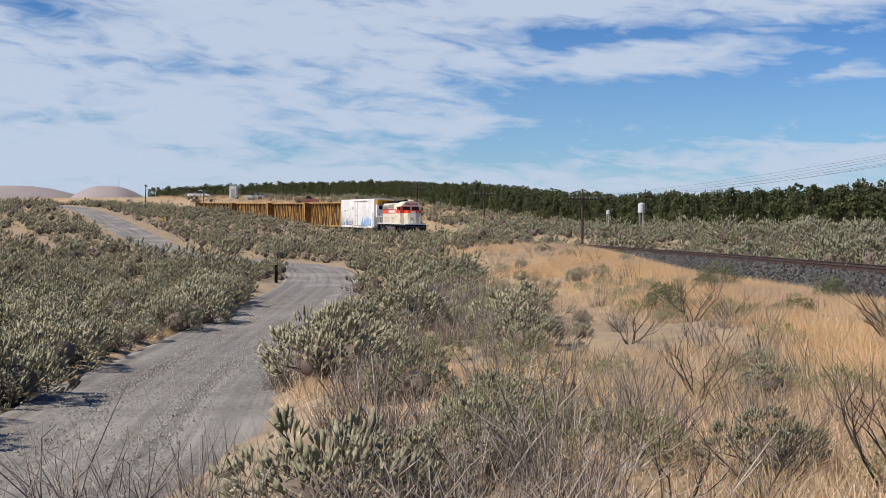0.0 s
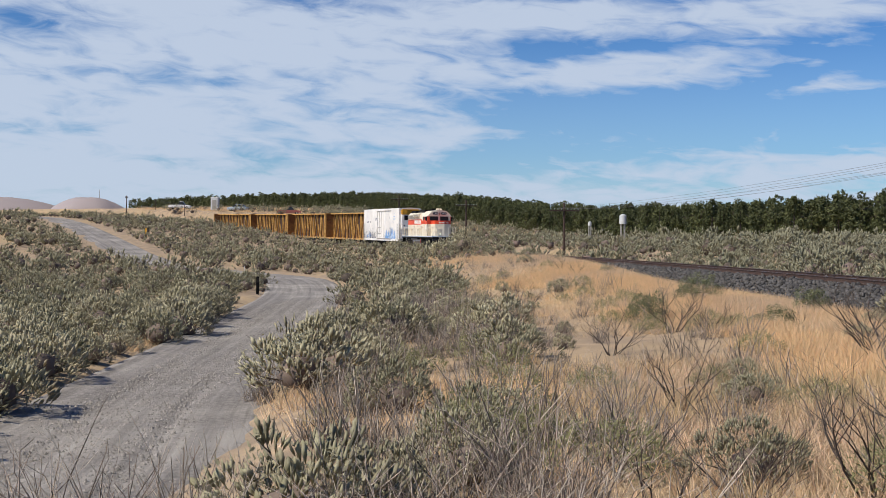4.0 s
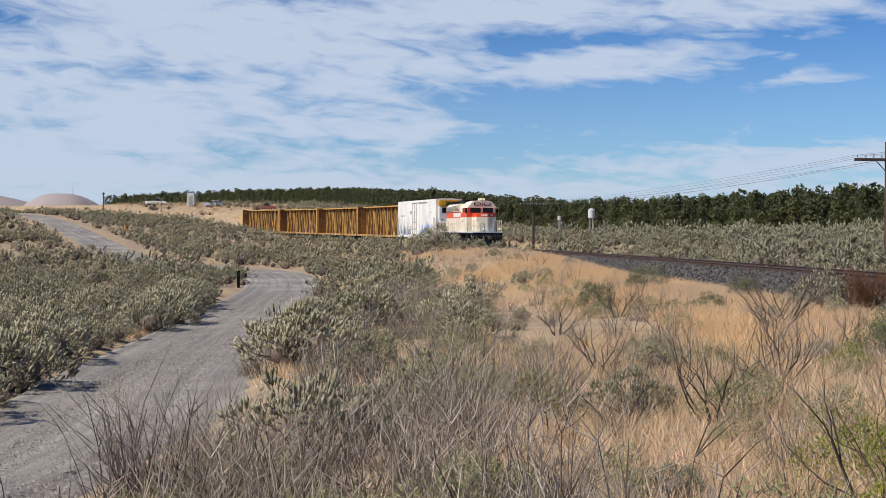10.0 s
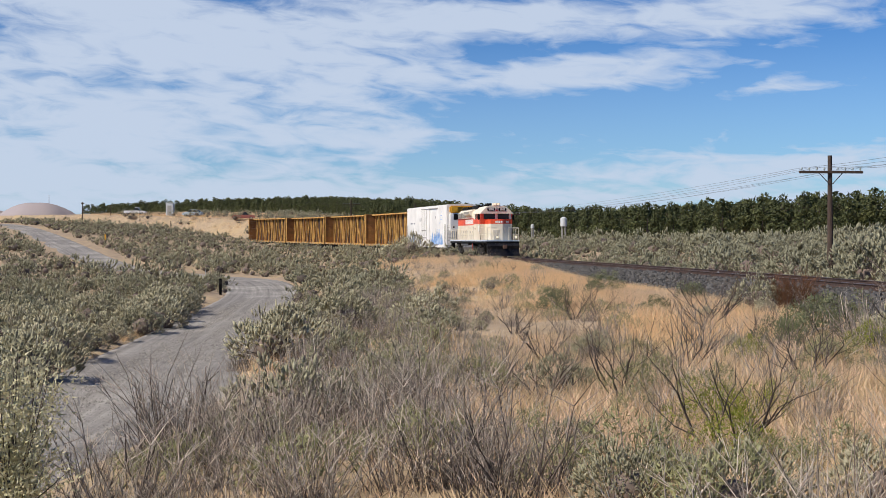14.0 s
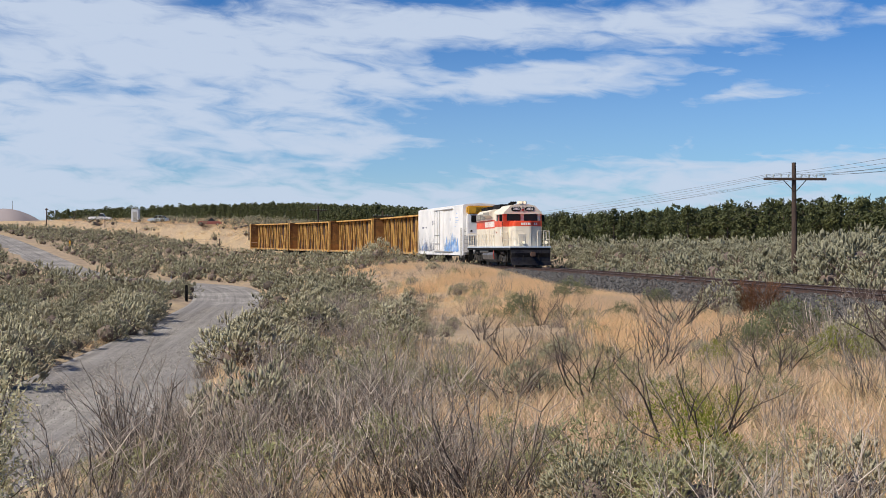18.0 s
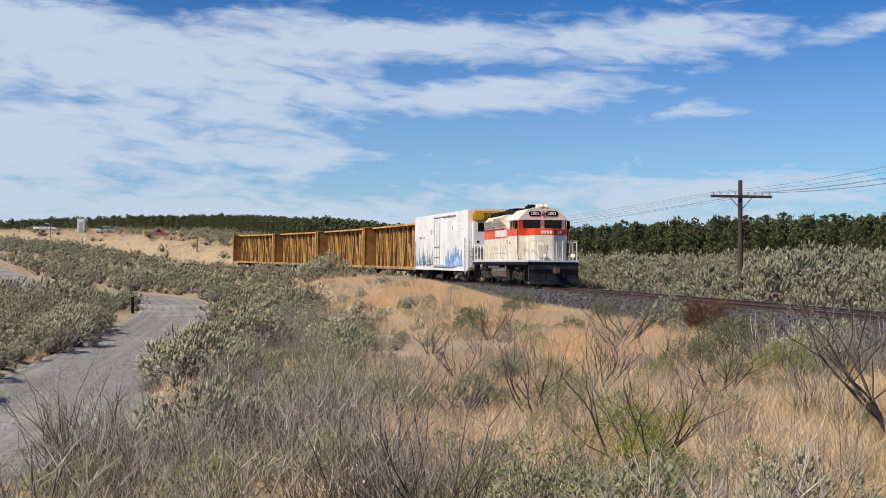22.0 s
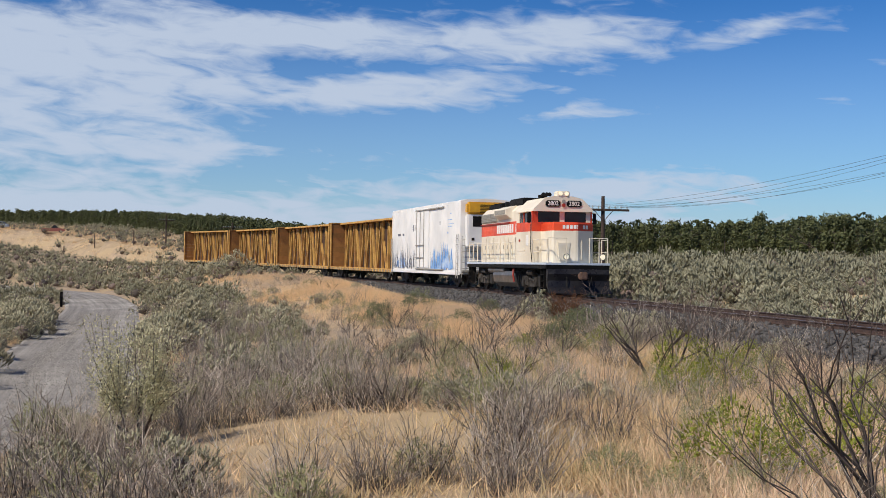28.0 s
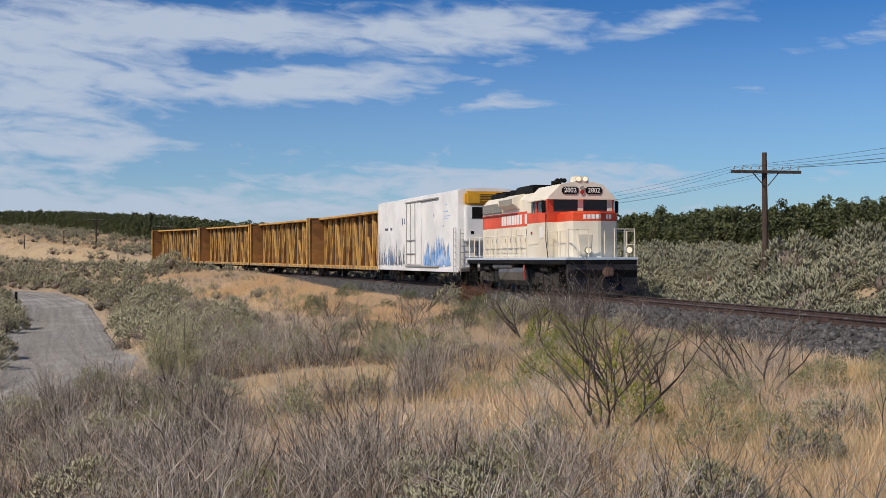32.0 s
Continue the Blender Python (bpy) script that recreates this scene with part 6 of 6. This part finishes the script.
def post_things():
    x, y = -17.9, 77.2
    p = thing("road_marker_post", "short black marker post at the bend of the road", "post", m=pose(x, y, earth_z(x, y) - 0.1, 2, 0, 20))
    bm = bmesh.new(); box(bm, -0.09, 0.09, -0.06, 0.06, 0, 1.15, 0.015); part("post", bm, BLACK, p)
    bm = bmesh.new(); box(bm, -0.07, 0.07, -0.075, -0.06, 0.8, 1.05); part("reflector_plate", bm, TRUCK_GRIME, p)
    p = thing("boundary_stake", "thin pale stake behind the road bend", "stake", m=pose(-25.5, 104.0, earth_z(-25.5, 104.0)))
    bm = bmesh.new(); rod(bm, (0, 0, -0.1), (0.05, 0, 1.0), 0.025); part("stake", bm, TANK_WHITE, p)
    p = thing("marker_post", "small yellow-brown marker post on the slope", "post", m=pose(-56.6, 171.0, earth_z(-56.6, 171)))
    bm = bmesh.new(); box(bm, -0.12, 0.12, -0.08, 0.08, -0.1, 1.2, 0.02); part("post", bm, YELLOW, p)
    # fence along the field
    pts = [(-30.5, 208.0), (-39.0, 218.3), (-46.0, 226.0), (-54.0, 238.0), (-63.0, 250.0), (-73.0, 266.0), (-84.9, 282.0), (-98.0, 300.0)]
    fence = thing("field_fence", "wire fence on dark wooden posts along the dry field", "fence")
    tops = []
    for x, y in pts:
        z = earth_z(x, y)
        bm = bmesh.new(); rod(bm, (x, y, z - 0.2), (x, y, z + 2.5), 0.11, 0.09, 8); part("fence_post", bm, POLE_WOOD, fence)
        tops.append(Vector((x, y, z)))
    for h in (0.7, 1.3, 1.9, 2.3):
        for t, u in zip(tops, tops[1:]):
            bm = bmesh.new(); rod(bm, t + Vector((0, 0, h)), u + Vector((0, 0, h)), 0.012, sides=4); part("fence_wire", bm, WIRE, fence)
    # far pole on the left skyline and a mast on the hill
    x, y = -92.0, 262.0
    p = thing("skyline_pole", "lone wooden pole on the skyline", "utility pole", m=pose(x, y, earth_z(x, y), 0, 1.5, 0))
    bm = bmesh.new(); rod(bm, (0, 0, -0.3), (0, 0, 5.2), 0.14, 0.1); part("pole", bm, POLE_WOOD, p)
    bm = bmesh.new(); box(bm, -0.35, 0.35, -0.05, 0.05, 4.75, 5.0); part("crosspiece", bm, POLE_WOOD, p)


post_things()


def tank_on_stand(x, y, lift, r, h):
    z = earth_z(x, y)
    t = thing("orchard_tank", "small white tank on a stand at the orchard's edge", "tank", m=pose(x, y, z))
    bm = bmesh.new(); rod(bm, (0, 0, lift), (0, 0, lift + h * 0.85), r, sides=20); rod(bm, (0, 0, lift + h * 0.85), (0, 0, lift + h), r, r * 0.35, 20)
    part("tank", bm, TANK_WHITE, t)
    for k in range(4):
        c, s = math.cos(k * math.pi / 2 + 0.5) * r * 0.7, math.sin(k * math.pi / 2 + 0.5) * r * 0.7
        bm = bmesh.new(); rod(bm, (c, s, -0.1), (c, s, lift), 0.06); part("leg", bm, GREY_PAINT, t)


for spot in ((9.0, 151.0, 2.3, 0.42, 1.2), (5.0, 150.0, 2.3, 0.22, 0.5)):
    tank_on_stand(*spot)


def vehicle(name, label, x, y, turn, paint, length, high, pickup=False):
    v = thing(name, label, "pickup truck" if pickup else "car", m=pose(x, y, earth_z(x, y) + 0.02, 0, 0, turn))
    h, w = length / 2, 0.9
    bm = bmesh.new()
    prism(bm, [(-h, 0.35), (h, 0.35), (h, 0.72), (h - 0.25, 0.88), (h - 1.2, 0.98), (-h + 0.1, 0.98), (-h, 0.8)], -w, w, "y")
    bmesh.ops.bevel(bm, geom=bm.edges[:], offset=0.06, segments=2, affect="EDGES")
    part("body", bm, paint, v)
    bm = bmesh.new()
    top = [(h - 1.3, 0.96), (h - 1.9, high), (0.1, high), (-0.4, 0.96)] if pickup else [(h - 1.15, 0.96), (h - 1.9, high), (-h + 1.2, high), (-h + 0.35, 0.96)]
    prism(bm, top, -w + 0.12, w - 0.12, "y")
    part("windows", bm, GLASS_DARK, v)
    bm = bmesh.new()
    prism(bm, [(top[1][0] + 0.05, high - 0.02), (top[1][0] - 0.05, high + 0.05), (top[2][0] + 0.05, high + 0.05), (top[2][0] - 0.05, high - 0.02)], -w + 0.1, w - 0.1, "y")
    part("roof", bm, paint, v)
    for sx in (1, -1):
        for sy in (1, -1):
            bm = bmesh.new(); rod(bm, (sx * (h - 0.85), sy * (w - 0.2), 0.33), (sx * (h - 0.85), sy * w, 0.33), 0.33, sides=16)
            wh = part("wheel", bm, BLACK, v)
            bm = bmesh.new(); rod(bm, (sx * (h - 0.85), sy * w, 0.33), (sx * (h - 0.85), sy * (w + 0.01), 0.33), 0.2, sides=12)
            part("rim", bm, GREY_PAINT, wh)


SILVER_BLUE = material("silver_blue_car_paint", (0.50, 0.58, 0.66), (0.45, 0.53, 0.60), 1.0, 0.3, 0.3)
DULL_RED = material("faded_red_paint", (0.38, 0.12, 0.09), (0.30, 0.10, 0.08), 1.0, 0.6)
vehicle("parked_car", "silver-blue car parked on the dry field", -68.5, 268.0, 175, SILVER_BLUE, 4.5, 1.5)
vehicle("parked_pickup", "white pickup truck parked before the orchard", -88.5, 290.0, 5, WHITE, 5.3, 1.75, True)
vehicle("old_truck", "faded red old truck in the field", -52.0, 245.5, 12, DULL_RED, 4.8, 1.6, True)


def field_items():
    x, y = -75.6, 275.0
    b = thing("field_booth", "grey-white portable booth standing in the field", "booth", m=pose(x, y, earth_z(x, y)))
    bm = bmesh.new(); box(bm, -0.85, 0.85, -0.7, 0.7, 0, 2.9, 0.08); part("shell", bm, TANK_WHITE, b)
    bm = bmesh.new(); box(bm, -0.5, 0.5, -0.73, -0.7, 0.2, 2.4); part("door", bm, GREY_PAINT, b)
    bm = bmesh.new(); box(bm, -0.9, 0.9, -0.75, 0.75, 2.9, 3.05, 0.05); part("roof", bm, WHITE, b)


field_items()


def far_hills():
    for name, az, dist, wide, high, label in (("far_hill", -21.3, 2600, 98, 103, "bare pinkish-brown hill in the distance"),
                                              ("far_hill", -25.6, 3300, 260, 128, "bluish bare ridge far away")):
        x, y = dist * math.sin(radians(az)), dist * math.cos(radians(az))
        base = ground_z(x, y) - 10
        verts, faces = [], []
        n, m = 48, 10
        for j in range(m + 1):
            for i in range(n):
                a = i * math.tau / n
                r = wide * (1 - (j / m) ** 1.4 * 0.93) * (1 + 0.10 * noise.noise((math.cos(a) * 1.5, math.sin(a) * 1.5, j * 0.2 + dist)))
                z = base + high * math.sin(j / m * math.pi / 2) ** 0.9
                verts.append((x + math.cos(a) * r * 1.25, y + math.sin(a) * r, z + 2 * noise.noise((a * 3, j * 0.7, 5))))
        for j in range(m):
            for i in range(n):
                k = (i + 1) % n
                faces.append((j * n + i, j * n + k, (j + 1) * n + k, (j + 1) * n + i))
        faces.append(tuple(m * n + i for i in range(n)))
        tagged(new(name, soup(name, verts, faces, FAR_HILL, True)), label, "hill", kind="structure")
    x, y = 2600 * math.sin(radians(-20.8)), 2600 * math.cos(radians(-20.8))
    p = thing("radio_mast", "thin radio mast on the far hill", "mast", m=pose(x, y, ground_z(x, y) + 82))
    bm = bmesh.new(); rod(bm, (0, 0, -5), (0, 0, 28), 0.9, 0.4, 6); part("mast", bm, GREY_PAINT, p)


far_hills()


# ---- sleepers and ballast stones, nearest stretch first ----
def sleepers():
    bm = bmesh.new(); box(bm, -1.28, 1.28, -0.11, 0.11, -0.10, 0.09, 0.015)
    first = part("sleeper", bm, TIE_WOOD, TRACK)
    me = first.data
    rng = random.Random(31)
    for i in range(300):
        a = -18 + i * 0.53
        x, y, phi = track_at(a, rng.uniform(-0.05, 0.05))
        m = pose(x, y, rail_z(a) - 0.265, 0, 0, math.degrees(phi) + rng.uniform(-1, 1))
        if i == 0:
            first.matrix_basis = m
        else:
            shared("sleeper", me, TRACK, m)
    # joint bars where rail lengths meet
    bm = bmesh.new(); box(bm, -0.05, 0.05, -0.45, 0.45, -0.14, -0.04, 0.01)
    jb = part("joint_bar", bm, RUST_RAIL, TRACK)
    for i in range(12):
        a = -10 + i * 11.9
        for side, sh in ((-1, 0), (1, 5.9)):
            x, y, phi = track_at(a + sh, side * 0.7525)
            m = pose(x, y, rail_z(a + sh), 0, 0, math.degrees(phi))
            if i == 0 and side == -1:
                jb.matrix_basis = m
            else:
                shared("joint_bar", jb.data, TRACK, m)


sleepers()


def ballast_stones():
    rng = np.random.default_rng(41)
    n = 11000
    a = -12 + 92 * rng.random(n) ** 1.5
    off = np.where(rng.random(n) < 0.8, -1.3 - 1.9 * rng.random(n), -1.2 + 2.4 * rng.random(n))
    VV, FF = [], []
    cube = np.array([(x, y, z) for z in (-1, 1) for x, y in ((-1, -1), (1, -1), (1, 1), (-1, 1))], float)
    face = np.array(((0, 3, 2, 1), (4, 5, 6, 7), (0, 1, 5, 4), (1, 2, 6, 5), (2, 3, 7, 6), (3, 0, 4, 7)))
    cross_o = [-3.5, -2.95, -2.4, -1.75, -1.2, 0, 1.2]
    cross_z = [-1.25, -0.95, -0.60, -0.28, -0.22, -0.24, -0.22]
    for i in range(n):
        x, y, _ = track_at(a[i], off[i])
        z = rail_z(a[i]) + float(np.interp(off[i], cross_o, cross_z)) + 0.03
        s = rng.uniform(0.035, 0.075)
        c = cube * (s * rng.uniform(0.6, 1.2, 3)) * (1 + rng.normal(size=(8, 1)) * 0.22)
        t = rng.uniform(0, 6.28)
        u = rng.uniform(-0.6, 0.6)
        R = np.array(((math.cos(t), -math.sin(t), 0), (math.sin(t), math.cos(t), 0), (0, 0, 1))) @ np.array(((1, 0, 0), (0, math.cos(u), -math.sin(u)), (0, math.sin(u), math.cos(u))))
        VV.append(c @ R.T + (x, y, z)), FF.append(face + 8 * i)
    ob = new("ballast_stones", mesh_of("ballast_stones", np.concatenate(VV), np.concatenate(FF), np.zeros(6 * n), [STONE]))
    tagged(ob, "loose dark grey crushed stones on the track shoulder", "gravel", kind="stuff")


ballast_stones()


def road_stones():
    rng = np.random.default_rng(43)
    n = 12000
    VV, FF = [], []
    tet = np.array(((-1, -0.7, -0.5), (1, -0.8, -0.5), (0, 1, -0.5), (0.1, 0, 0.7)), float)
    face = np.array(((0, 1, 3), (1, 2, 3), (2, 0, 3)))
    near = [p for p in ROAD if 8 < p.y < 70]
    for i in range(n):
        p = near[int(len(near) * rng.random() ** 1.3)]
        w = rng.normal() * 1.1
        x, y = p.x + w + rng.normal() * 0.2, p.y + rng.normal() * 0.8
        s = rng.uniform(0.012, 0.04)
        t = rng.uniform(0, 6.28)
        R = np.array(((math.cos(t), -math.sin(t), 0), (math.sin(t), math.cos(t), 0), (0, 0, 1)))
        z = ground_z(p.x, p.y) * 0.5 + ground_z(x, y) * 0.5 + 0.02
        VV.append((tet * s * rng.uniform(0.7, 1.3, 3)) @ R.T + (x, y, z)), FF.append(face + 4 * i)
    ob = new("road_stones", mesh_of("road_stones", np.concatenate(VV), np.concatenate(FF), np.zeros(3 * n), [ROAD_STONE]))
    tagged(ob, "loose pale gravel on the road", "gravel", kind="stuff")


ROAD_STONE = material("road_stone", (0.31, 0.29, 0.265), (0.17, 0.16, 0.148), 20, 0.9, island=0.35)
road_stones()


# ---- what moves ----
NOSE_AT = ((0, 162.5), (6, 129.5), (8.5, 116.5), (10, 110.5), (11.5, 106.0), (14, 95.6), (18, 75.8), (21, 61.8), (25, 44.8), (29, 28.5), (30.5, 22.5), (32, 16.9))


def nose_at(t):
    """Where the locomotive's reference end is: a smooth run through the table."""
    ts, aa = zip(*NOSE_AT)
    return float(np.mean([np.interp(min(SECONDS, max(0.0, t + d)), ts, aa) - 4.6 * (min(SECONDS, max(0.0, t + d)) - t - d) * -1 for d in (-1.2, -0.6, 0, 0.6, 1.2)]))


def car_pose(a):
    x, y, phi = track_at(a)
    slope = (rail_z(a + 5) - rail_z(a - 5)) / 10
    return pose(x, y, rail_z(a), math.degrees(math.atan(-slope)), 0, math.degrees(phi) + 180)


def motions():
    for ob, back in CARS:
        walk(ob, [(t, car_pose(nose_at(t) + back)) for t in range(0, 33)])
    # wheels turn with the way run
    for ob, at, r in WHEELS:
        rows = []
        for k in range(161):
            t = k * SECONDS / 160
            turn = -(NOSE_AT[0][1] - nose_at(t)) / r
            rows.append((t, Matrix.Translation(at) @ Matrix.Rotation(turn, 4, "X")))
        walk(ob, rows)


motions()
